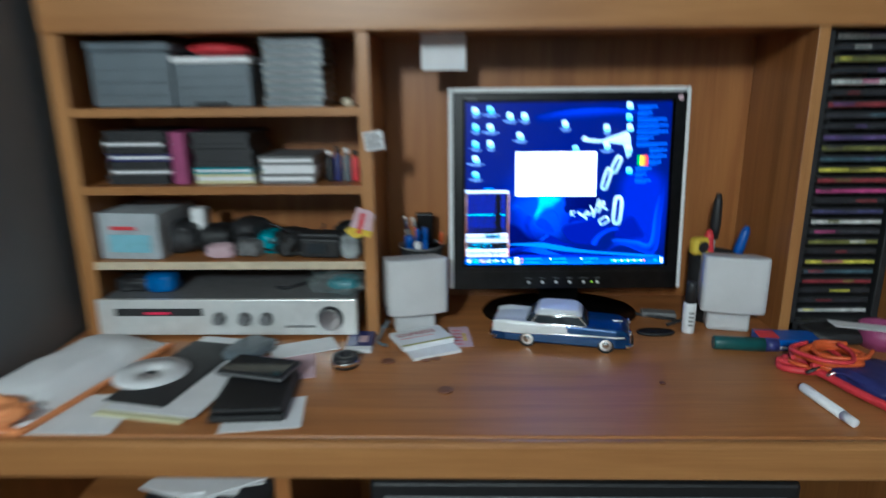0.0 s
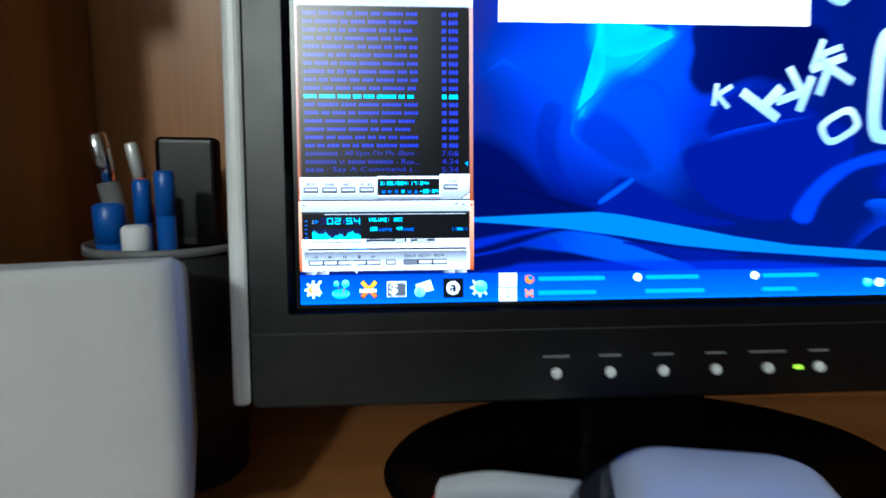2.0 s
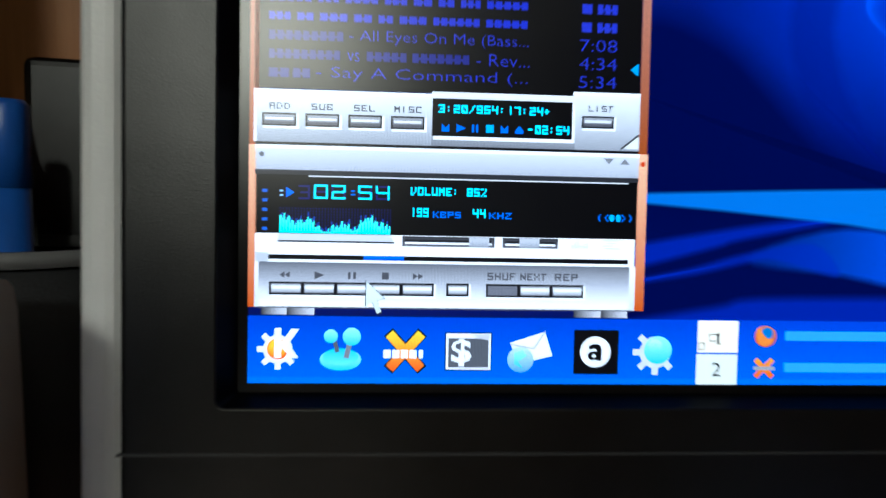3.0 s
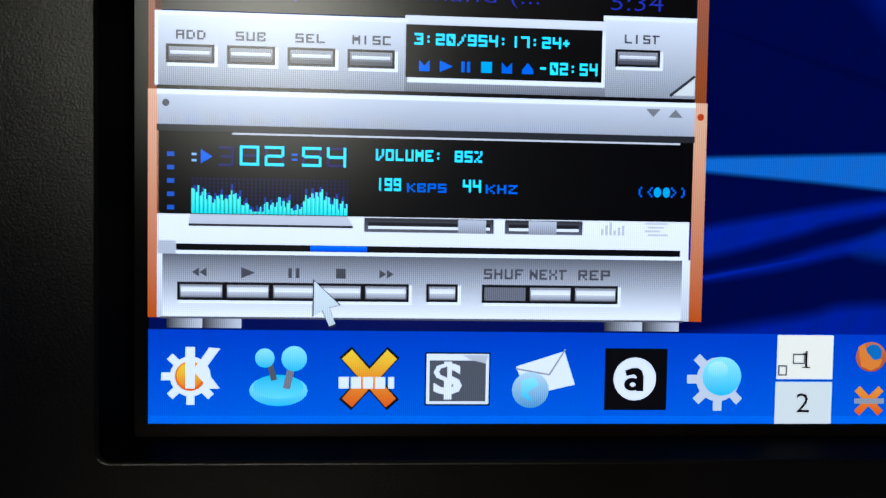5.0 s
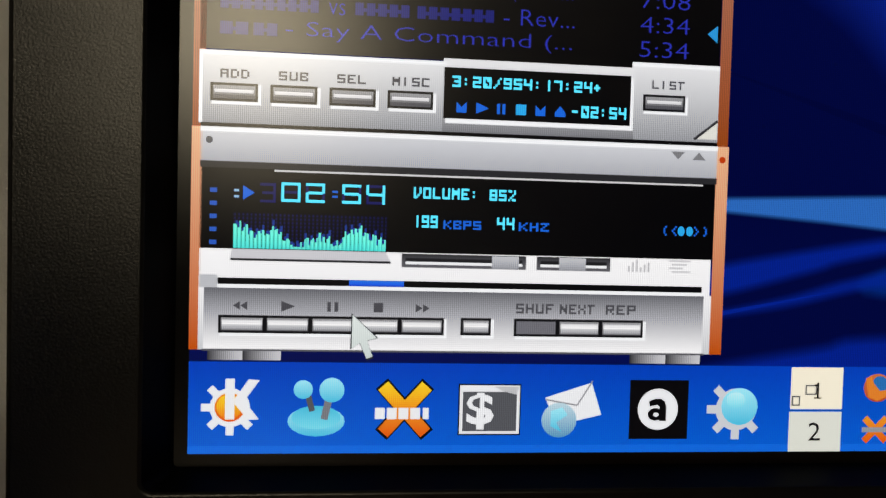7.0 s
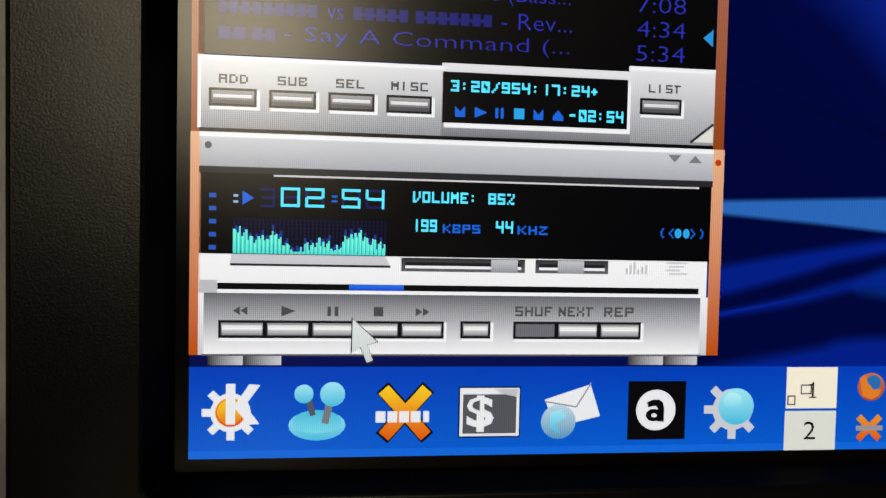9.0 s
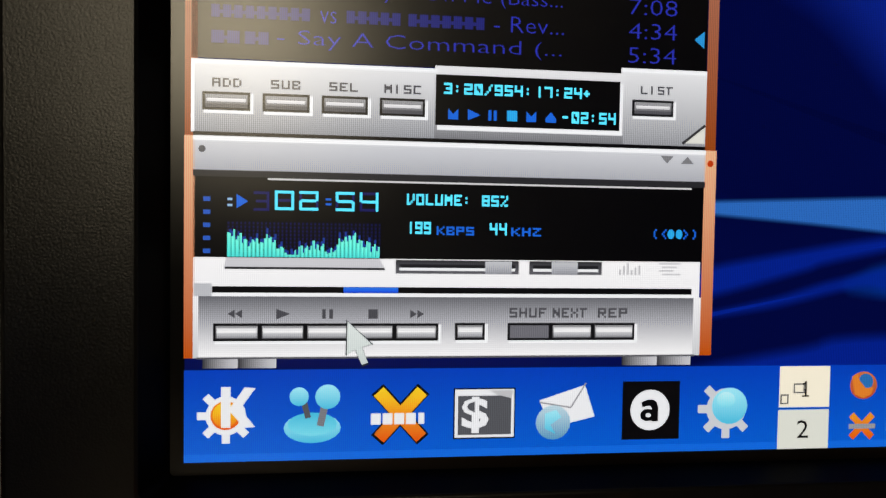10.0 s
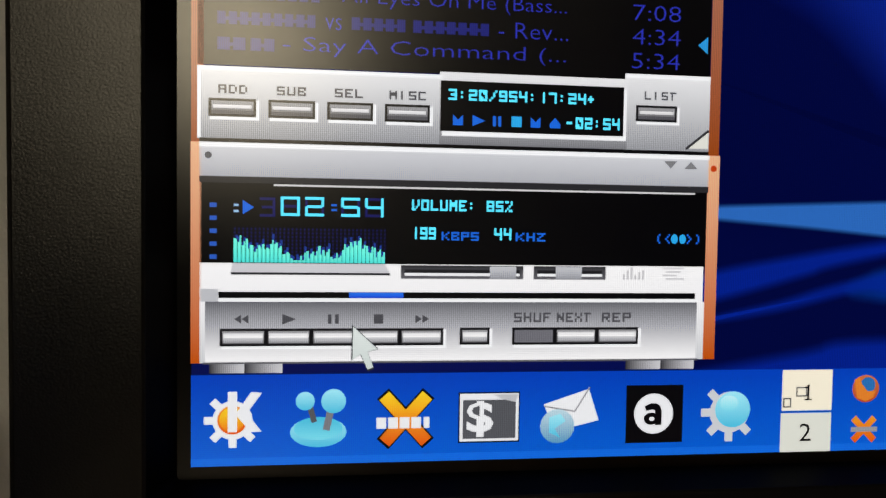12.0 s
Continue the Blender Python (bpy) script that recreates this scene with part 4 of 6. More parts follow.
dotted("player_sign", "(<", 240.5, 903.6, 248.5, 908.8, 12, CB)
ui("player_sign", disc(251, 906.2, 1.9, 2.6, 12), 12, gl(lin(40, 170, 240)))
ui("player_sign", disc(255.6, 906.2, 1.9, 2.6, 12), 12, gl(lin(40, 170, 240)))
dotted("player_sign", ">)", 258, 903.6, 266, 908.8, 12, CB)
rect("player_panel", 4.2, 921, 268, 940.5, 10, gl(lin(244, 244, 247), lin(250, 250, 252)))
ui("player_panel", [(20, 921), (96, 921), (99, 926.6), (19, 926.6)], 12, gl(lin(206, 206, 212)))
rect("player_shadow", 19.4, 925.6, 98.6, 926.8, 13, gl(lin(40, 40, 44)))
for u0, u1, k0, k1 in ((104.2, 168.4, 150.5, 164.5), (174, 213.2, 185.8, 200)):
    rect("slider", u0, 921.4, u1, 928.4, 12, gl(lin(96, 96, 102), lin(44, 44, 48)))
    rect("slider", u0 + 2, 923.6, u1 - 2, 925.4, 13, gl(lin(30, 30, 34)))
    rect("slider", u0 + 2, 925.4, u1 - 2, 926.8, 13, WHT)
    rect("slider_knob", k0, 921.8, k1, 928.2, 14, gl(lin(150, 152, 160), lin(200, 202, 208)))
for k, h in enumerate((3, 5, 6.5, 2.5, 4, 5)):
    rect("player_sign", 222.8 + 2.1 * k, 928.2 - h, 223.9 + 2.1 * k, 928.2, 12, gl(lin(196, 196, 200)))
for k in range(4):
    rect("player_sign", 245 + (k % 2) * 1.5, 921.6 + 1.9 * k, 257 - (k % 3) * 2, 922.5 + 1.9 * k, 12, gl(lin(204, 204, 208)))
rect("player_panel", 4.2, 940.2, 269, 971.4, 10.5, gl(lin(206, 208, 212), lin(244, 244, 247)))
rect("player_panel", 6.8, 940.2, 264.8, 953, 11, gl(lin(172, 173, 180), lin(100, 101, 108)))
rect("player_panel", 6.8, 953, 264.8, 971, 11, gl(lin(250, 250, 252), lin(172, 173, 180)))
rect("player_panel", 4.6, 934, 13.2, 940.4, 12, gl(lin(190, 192, 198)))
rect("position_bar", 13.3, 935.4, 263.5, 938.6, 12, BK)
rect("position_bar", 78, 935.6, 105.6, 938.4, 13, gl(lin(20, 70, 220), lin(40, 120, 240)), "blue position mark")
rect("player_highlight", 13.3, 938.6, 265, 940.4, 12, WHT)
for k in range(5):
    push(14 + 22.45 * k, 954, 36.8 + 22.45 * k, 963, True, True)
push(135.2, 953.8, 151, 962.8, True, True)
for k in range(3):
    push(163 + 22.9 * k, 953.8, 186.2 + 22.9 * k, 963, k > 0, k > 0)
ui("player_sign", [(21, 949.2), (24.4, 947), (24.4, 951.4)], 13, SGN)
ui("player_sign", [(24.6, 949.2), (28, 947), (28, 951.4)], 13, SGN)
ui("player_sign", [(44.6, 946.6), (51.5, 949.2), (44.6, 952)], 13, SGN)
rect("player_sign", 67.4, 946.8, 69.2, 951.6, 13, SGN)
rect("player_sign", 71, 946.8, 72.8, 951.6, 13, SGN)
rect("player_sign", 90.6, 946.8, 95.4, 951.6, 13, SGN)
ui("player_sign", [(112, 947), (115.4, 949.2), (112, 951.4)], 13, SGN)
ui("player_sign", [(115.6, 947), (119, 949.2), (115.6, 951.4)], 13, SGN)
for w, a, b in (("SHUF", 163.9, 183.6), ("NEXT", 187, 205.6), ("REP", 211.5, 227.7)):
    dotted("player_lettering", w, a, 945.9, b, 951, 13, SGN)
rect("player_shadow", 6, 971, 266, 972, 11, gl(lin(90, 90, 96)))
for a, b in ((8.8, 26), (26, 44.8), (225.4, 245), (245, 264)):
    rect("player_foot", a, 972, b, 976.6, 11, gl(lin(44, 44, 50), lin(206, 206, 212), 1.0, "X"))
AROW = [(80.2, 953.0), (80.0, 970.0), (84.2, 967.2), (87.6, 975.2), (90.6, 974.0), (87.6, 966.0), (92.6, 964.6)]
ui("mouse_pointer", [(86 + (u - 86) * 1.12, 964 + (v - 964) * 1.09) for u, v in AROW], 17, gl(lin(44, 48, 54)))
ui("mouse_pointer", AROW, 18, gl(lin(206, 216, 214), lin(226, 234, 232)), "pale arrow pointer")


# ---- loudspeakers ----
def speaker(m, label):
    sp = thing("loudspeaker", m, label, "loudspeaker", "speakers beside the monitor")
    w, d, r = 0.05, 0.085, 0.007
    outline = []
    for cx, cy, q in ((w - r, r, -90), (w * 0.93 - r, d - r, 0), (-w * 0.93 + r, d - r, 90), (-w + r, r, 180)):
        outline += [(cx + r * math.cos(radians(q + 15 * k)), cy + r * math.sin(radians(q + 15 * k))) for k in range(7)]
    outline += [(-w + r + (2 * w - 2 * r) * k / 8, 0.0) for k in range(1, 8)]
    body = bmesh.new()
    rings = []
    for z, f in ((0.042, 0.95), (0.0428, 0.98), (0.045, 0.997), (0.07, 1.0), (0.129, 0.997), (0.1338, 0.988), (0.1356, 0.97), (0.136, 0.945)):
        rings.append([body.verts.new((x * f, (y - 0.006 * (1 - (x / w) ** 2) * (y < 0.02) - 0.04) * f + 0.04,
                                      z - 0.19 * max(y - 0.01, 0) * (z > 0.1))) for x, y in outline])
    for a, b in zip(rings, rings[1:]):
        for k in range(len(a)):
            body.faces.new((a[k], a[(k + 1) % len(a)], b[(k + 1) % len(a)], b[k])).smooth = True
    body.faces.new(rings[0][::-1])
    body.faces.new(rings[-1])
    bmesh.ops.recalc_face_normals(body, faces=body.faces)
    part("cabinet", body, BEIGE, sp)
    part("pedestal", rbox(-0.034, 0.026, 0.0, 0.034, 0.07, 0.044, 0.006, 3), BEIGE, sp)
    return sp


speaker(pose(-0.219, -0.017, 0, 0, 0, 14), "light grey computer loudspeaker on a small pedestal")
speaker(pose(0.293, -0.012, 0, 0, 0, -13), "light grey computer loudspeaker with tools behind it")

# ---- pen pots ----
pot = thing("pen_pot", pose(-0.221, 0.125, 0), "dark mesh pen pot with a pale rim", "pen pot")
part("cup", turned([(0.0, 0.0), (0.035, 0.0), (0.0385, 0.121), (0.036, 0.121), (0.033, 0.004), (0.0, 0.004)], 32), DARK, pot)
part("rim", turned([(0.0380, 0.1215), (0.0400, 0.1215), (0.0400, 0.1255), (0.0380, 0.1255), (0.0380, 0.1215)], 32), GREYCASE, pot, "grey metal rim")


def pen(x, y, lean_x, lean_y, top, rad, mat, tip=None, label="", name="pen", bare=0.86):
    """A pen that stands in the pot and leans."""
    p = thing(name, Matrix.Translation((x, y, 0.006)) @ Euler((radians(lean_x), radians(lean_y), 0)).to_matrix().to_4x4(), label, "pen", "pens in the pot")
    part("barrel", turned([(0, 0), (rad * 0.5, 0.004), (rad, 0.02), (rad, top * bare), (0, top * bare)], 14), mat, p)
    part("cap", turned([(0, top * bare + 0.0001), (rad * 1.05, top * bare + 0.0001), (rad * 1.05, top - 0.0015), (rad * 0.8, top), (0, top)], 14), tip or mat, p)
    return p


pen(-0.2164, 0.1159, 0, -11, 0.1776, 0.0050, GREYCASE, CHROME, "grey metal pen with a chrome clicker")
pen(-0.2017, 0.1226, 0, -11.5, 0.1731, 0.0029, ORANGE, ALU, "thin orange paint brush with a metal ferrule", "paint_brush", 0.895)
pen(-0.2265, 0.1091, 0, 0, 0.1517, 0.0040, BLUE, BLUE, "blue capped ball pen")
pen(-0.2141, 0.1024, 0, 0.5, 0.1562, 0.0045, BLUE, BLUE, "tall blue marker pen")
pen(-0.2389, 0.1057, 0, -1, 0.1405, 0.0070, BLUE, BLUE, "short thick blue marker pen")
pen(-0.2366, 0.1159, 0, -4, 0.1371, 0.0045, BLUE, BLUE, "short blue ball pen")
pen(-0.2254, 0.0968, 0, 0, 0.1304, 0.0063, PAPER, PAPER, "white capped glue pen")
pen(-0.2422, 0.1249, 0, -3, 0.1383, 0.0029, ALU, CHROME, "thin silver ball pen")
pen(-0.1939, 0.1361, -2, 4, 0.1380, 0.0034, ORANGE, ORANGE, "short orange pencil standing in the pot")
rem = thing("remote_control", pose(-0.2180, 0.143, 0.005, -1, 1, 4), "slim black remote control standing in the pot", "remote")
part("case", rbox(-0.0160, -0.007, 0, 0.0160, 0.007, 0.174, 0.003, 3), BEZEL, rem)
part("key_pad", rbox(-0.012, -0.0078, 0.020, 0.012, -0.0071, 0.120, 0.0003), RUBBER, rem)

tools = thing("tool_pot", pose(0.290, 0.085, 0), "dark pot of small tools behind the speaker", "pot")
part("cup", turned([(0, 0), (0.036, 0), (0.038, 0.12), (0.035, 0.12), (0.033, 0.004), (0, 0.004)], 28), DARK, tools)
def tool(name, x, y, rx, ry, top, mat, label):
    t = thing(name, Matrix.Translation((x, y, 0.006)) @ Euler((radians(rx), radians(ry), 0)).to_matrix().to_4x4(), label, "tool")
    part("shaft", turned([(0, 0), (0.003, 0), (0.003, top * 0.62), (0, top * 0.62)], 10), ALU, t)
    part("handle", turned([(0, top * 0.62), (0.007, top * 0.63), (0.009, top * 0.75), (0.0075, top * 0.93), (0.004, top), (0, top)], 14), mat, t)
tool("screwdriver", 0.292, 0.095, 0, 1, 0.215, DARK, "black handled screwdriver standing in the pot")
tool("screwdriver", 0.285, 0.085, 2, -2, 0.155, RED, "red handled screwdriver standing in the pot")
tool("screwdriver", 0.305, 0.085, 1, 14, 0.165, BLUE, "blue handled screwdriver leaning out of the pot")
tp = thing("tape_measure", pose(0.259, 0.066, 0.1205, 0, 0, 20) @ Matrix.Scale(0.8, 4), "yellow and black tape measure on the pot", "tape measure")
part("case", rbox(-0.019, -0.012, 0, 0.019, 0.012, 0.038, 0.008, 3), YELLOW, tp)
part("grip", moved(turned([(0, 0), (0.012, 0), (0.012, 0.003), (0, 0.003)], 18), pose(0, -0.0125, 0.019, 90)), DARK, tp)


# ---- model car ----
def model_car(m):
    car = thing("model_car", m, "blue and white die-cast model of a fifties coupe", "model car")
    L0, L1 = -0.117, 0.097
    def top(x):
        t = (x - L0) / (L1 - L0)
        z = 0.0385 + 0.0025 * math.sin(math.pi * t)
        if x < -0.095:
            z -= 0.003 * ((-0.095 - x) / 0.022) ** 2
        if x > 0.080:
            z -= 0.012 * ((x - 0.080) / 0.017) ** 2
        return z
    def half(x):
        t = (x - L0) / (L1 - L0)
        ease = min(1, math.sin(math.pi * min(max(t, 0), 1)) * 3.2)
        return 0.038 * ((0.90 + 0.10 * ease) if t < 0.5 else (0.84 + 0.16 * ease))
    body = bmesh.new()
    rings = []
    n = 150
    for k in range(n + 1):
        x = L0 + (L1 - L0) * k / n
        w, zt, zb = half(x), top(x), 0.0072
        if k in (0, n):
            w, zt, zb = w * 0.93, zt - 0.002, zb + 0.003
        fin = 0.0012 + 0.0034 * min(1, max(0, (-0.040 - x) / 0.05))
        sec = [(-w * 0.86, zb), (-w, zb + 0.004), *[(-w, zb + 0.004 + 0.0012 * j) for j in range(1, 17)], (-w * 0.98, zt - 0.004), (-w * 0.95, zt + fin - 0.001), (-w * 0.90, zt + fin),
               (-w * 0.80, zt + 0.0004), (-w * 0.4, zt + 0.0018), (0, zt + 0.0024), (w * 0.4, zt + 0.0018), (w * 0.80, zt + 0.0004),
               (w * 0.90, zt + fin), (w * 0.95, zt + fin - 0.001), (w * 0.98, zt - 0.004), *[(w, zb + 0.004 + 0.0012 * j) for j in range(16, 0, -1)], (w, zb + 0.004), (w * 0.86, zb)]
        for ax in (-0.061, 0.061):
            r = 0.0122
            if abs(x - ax) < r:
                h = math.sqrt(r * r - (x - ax) ** 2) + 0.0125
                sec = [(y, max(z, h) if abs(y) > w * 0.7 and z < 0.034 else z) for y, z in sec]
        rings.append([body.verts.new((x, y, z)) for y, z in sec])
    for a, b in zip(rings, rings[1:]):
        for j in range(len(a) - 1):
            f = body.faces.new((a[j], a[j + 1], b[j + 1], b[j]))
            f.smooth = True
            c = f.calc_center_median()
            line = 0.0228 if c.x < -0.085 else 0.0228 + 0.005 * ((c.x + 0.085) / 0.09) ** 1.5
            quarter = c.x < 0.006 - 0.6 * (c.z - 0.026) and c.z > line
            spear = c.x >= -0.004 and abs(c.y) > 0.029 and 0.0272 < c.z < 0.0297 and c.x < 0.088
            if quarter and abs(c.y) > 0.025 or c.x < -0.03 and c.z > 0.033 or spear:
                f.material_index = 1
        body.faces.new((a[-1], a[0], b[0], b[-1]))
    body.faces.new(rings[0])
    body.faces.new(rings[-1][::-1])
    bmesh.ops.recalc_face_normals(body, faces=body.faces)
    ob = part("body", body, CARBLUE, car, "metallic blue body with white rear quarters")
    ob.data.materials.append(CARWHITE)
    def greenhouse(x0, x1, w0, z0, x2, x3, w1, z1, bulge, mat, name, label=""):
        bm = bmesh.new()
        rr = []
        for k in range(7):
            t = k / 6
            s = math.sin(t * math.pi / 2)
            a, b = x0 + (x2 - x0) * t, x1 + (x3 - x1) * t
            w = w0 + (w1 - w0) * t
            z = z0 + (z1 - z0) * s
            r = 0.012
            pts = []
            for cx, cy, q in ((b - r, w - r, 0), (a + r, w - r, 90), (a + r, -w + r, 180), (b - r, -w + r, 270)):
                for j in range(5):
                    an = radians(q + 22.5 * j)
                    pts.append(bm.verts.new((cx + r * math.cos(an), cy + r * math.sin(an), z)))
            rr.append(pts)
        for a, b in zip(rr, rr[1:]):
            for j in range(20):
                bm.faces.new((a[j], a[(j + 1) % 20], b[(j + 1) % 20], b[j])).smooth = True
        mid = bm.verts.new(((x2 + x3) / 2, 0, z1 + bulge))
        for j in range(20):
            bm.faces.new((rr[-1][j], rr[-1][(j + 1) % 20], mid)).smooth = True
        bm.faces.new(rr[0][::-1])
        bmesh.ops.recalc_face_normals(bm, faces=bm.faces)
        return part(name, bm, mat, car, label)
    greenhouse(-0.067, 0.036, 0.0335, 0.0385, -0.050, 0.021, 0.0300, 0.0560, 0.001, GLASSY, "glazing", "dark windows with a pale interior")
    greenhouse(-0.052, 0.024, 0.0325, 0.0545, -0.041, 0.014, 0.025, 0.0635, 0.0018, CARWHITE, "roof", "white hardtop roof")
    for s in (-1, 1):
        part("roof_pillar", tube([(-0.056, s * 0.0335, 0.040), (-0.051, s * 0.0326, 0.047), (-0.045, s * 0.0310, 0.0555)], 0.0013, 8), CHROME, car)
        part("window_trim", tube(smooth_path([(-0.046, s * 0.0350, 0.0415), (-0.020, s * 0.0355, 0.0415), (0.030, s * 0.0352, 0.0412)]), 0.0011, 6), CHROME, car)
        part("window_trim", tube(smooth_path([(-0.038, s * 0.0305, 0.0550), (-0.010, s * 0.0310, 0.0567), (0.014, s * 0.0300, 0.0562), (0.023, s * 0.0318, 0.050), (0.030, s * 0.0345, 0.0418)]), 0.0013, 6), CHROME, car)
        part("side_spear", tube(smooth_path([(-0.112, s * 0.0345, 0.0228), (-0.07, s * 0.0386, 0.0234), (-0.015, s * 0.0388, 0.0266), (0.03, s * 0.0388, 0.0270), (0.09, s * 0.0345, 0.0270)]), 0.0007, 6), CHROME, car)
        part("headlight", moved(turned([(0, 0), (0.0062, 0), (0.0058, 0.003), (0.003, 0.0045), (0, 0.005)], 18), pose(0.0945, s * 0.0255, 0.0315, 0, 90, 0)), CHROME, car)
        part("tail_light", rbox(-0.1185, s * 0.029 - 0.002, 0.028, -0.115, s * 0.029 + 0.002, 0.034, 0.0010), RED, car)
        part("seat", rbox(-0.012 if s > 0 else -0.034, -0.024, 0.040, -0.004 if s > 0 else -0.026, 0.024, 0.050, 0.003), CARWHITE, car)
        for ax in (-0.061, 0.061):
            wh = part("wheel", moved(turned([(0.0095, -0.0042), (0.0128, -0.0042), (0.0138, -0.002), (0.0138, 0.002), (0.0128, 0.0042), (0.0095, 0.0042), (0.0095, -0.0042)], 26), pose(ax, s * 0.0325, 0.0138, 90)), RUBBER, car)
            part("hub_cap", moved(turned([(0, -0.001), (0.0112, -0.001), (0.0112, 0.0012), (0.0098, 0.0022), (0.0064, 0.0006), (0.0034, 0.0024), (0, 0.003)], 22), pose(ax, s * 0.0345, 0.0138, -90 * s)), HUB, wh)
    part("front_bumper", tube(smooth_path([(0.090, -0.0375, 0.015), (0.099, -0.031, 0.0145), (0.102, 0, 0.014), (0.099, 0.031, 0.0145), (0.090, 0.0375, 0.015)]), 0.0030, 8), CHROME, car)
    part("rear_bumper", tube(smooth_path([(-0.110, -0.0375, 0.016), (-0.119, -0.031, 0.016), (-0.121, 0, 0.016), (-0.119, 0.031, 0.016), (-0.110, 0.0375, 0.016)]), 0.0028, 8), CHROME, car)
    part("grille", rbox(0.094, -0.026, 0.018, 0.0985, 0.026, 0.028, 0.001), CHROME, car)
    part("hood_ornament", rbox(0.070, -0.001, 0.0415, 0.086, 0.001, 0.0435, 0.0006), CHROME, car)
    return car


model_car(pose(0.022, -0.028, 0, 0, 0, -12.7))

# ---- rack of discs ----
rack = thing("disc_rack", pose(0.48, 0.05, 0), "tall black plastic rack full of disc cases", "disc rack")
part("side", rbox(-0.086, -0.035, 0.0, -0.070, 0.10, 0.482, 0.002), DARK, rack)
part("side", rbox(0.068, -0.015, 0.0, 0.080, 0.10, 0.482, 0.002), DARK, rack)
part("foot", rbox(-0.086, -0.035, 0.0005, 0.08, 0.10, 0.018, 0.002), DARK, rack)
for k in range(27):
    part("rib", rbox(-0.0698, -0.03, 0.0205 + 0.0172 * k, -0.058, 0.09, 0.0225 + 0.0172 * k, 0), DARK, rack)
SPINES = [plain("disc_spine", c, 0.3, vary=0.5, scale=70, bump=0) for c in ((0.03, 0.03, 0.035), (0.05, 0.05, 0.06), (0.62, 0.62, 0.60), (0.26, 0.04, 0.05), (0.62, 0.58, 0.06), (0.12, 0.08, 0.24), (0.55, 0.08, 0.28), (0.07, 0.12, 0.16), (0.20, 0.20, 0.05), (0.07, 0.07, 0.18))]
ORDER = [2, 0, 0, 3, 7, 4, 0, 8, 1, 2, 9, 0, 6, 3, 4, 7, 8, 5, 0, 1, 3, 0, 2, 0, 8, 0, 2]
for k, c in enumerate(ORDER):
    z = 0.0228 + 0.0172 * k
    cd = thing("disc_case", pose(0.482, 0.045, z), "clear disc case with a printed spine in the rack", "disc case", "discs in the rack")
    part("case", rbox(-0.060, 0.0, 0.0, 0.064, 0.125, 0.0102, 0.0008), DARK, cd)
    part("spine", rbox(-0.052, -0.0016, 0.0016, 0.062, -0.0002, 0.0068, 0.0003), SPINES[c], cd)
    a = -0.045 + 0.02 * (k * 5 % 4)
    part("spine_print", rbox(a, -0.0022, 0.0036, a + 0.018 + 0.008 * (k % 3), -0.0017, 0.0064, 0), SPINES[(c + 2 + k % 5) % 10], cd)

# ---- shelves on the west side ----
def crate(x0, x1, y0, z0, z1, mat, label, name="storage_box", lid=None, depth=0.12):
    b = thing(name, pose((x0 + x1) / 2, y0, z0), label, "box")
    h, w = z1 - z0, (x1 - x0) / 2
    part("body", rbox(-w, 0, 0, w, depth, h * 0.86, 0.004, 3), mat, b)
    part("lid", rbox(-w - 0.002, -0.002, h * 0.862, w + 0.002, depth + 0.002, h, 0.003), lid or mat, b)
    for k in range(3):
        part("ridge", rbox(-w * 0.9, -0.0015, h * (0.18 + 0.2 * k), w * 0.9, 0.0005, h * (0.21 + 0.2 * k), 0.0006), mat, b)
    return b


crate(-0.735, -0.606, 0.035, 0.3752, 0.475, GREYBOX, "smoky grey plastic storage box on the shelf")
crate(-0.600, -0.478, 0.028, 0.3752, 0.452, GREYBOX, "grey plastic box with a pale lid on the shelf", lid=PAPER)
solid("box_handle", rbox(-0.026, 0, 0, 0.026, 0.006, 0.008, 0.002), DARK, pose(-0.540, 0.0205, 0.3754), "dark drawer pull in front of the grey box", "handle")
rc = bmesh.new()
bmesh.ops.create_uvsphere(rc, u_segments=20, v_segments=10, radius=1)
moved(rc, Matrix.Diagonal((0.052, 0.045, 0.012, 1)))
for f in rc.faces:
    f.smooth = True
solid("red_pouch", rc, RED, pose(-0.540, 0.085, 0.4645), "shiny red pouch lying on the pale lid", "pouch")


def crumpled(rx, ry, rz, seed, rough=0.18):
    bm = bmesh.new()
    bmesh.ops.create_icosphere(bm, subdivisions=4, radius=1)
    for v in bm.verts:
        p = Vector(v.co)
        q = Vector([math.copysign(abs(c) ** 0.6, c) for c in p])
        k = 1 + rough * noise.noise(p * 2.3 + Vector((seed, 0, 0))) + 0.5 * rough * noise.noise(p * 6 + Vector((0, seed, 0)))
        v.co = Vector((q.x * rx * k, q.y * ry * k, max(q.z, -0.8) * rz * k))
    zmin = min(v.co.z for v in bm.verts)
    bmesh.ops.translate(bm, vec=(0, 0, -zmin), verts=bm.verts)
    for f in bm.faces:
        f.smooth = seed % 2 == 0
    return bm


solid("pebble", crumpled(0.008, 0.008, 0.007, 4, 0.05), PALE, pose(-0.326, 0.02, 0.3752), "small round cream knob on the shelf", "knob")


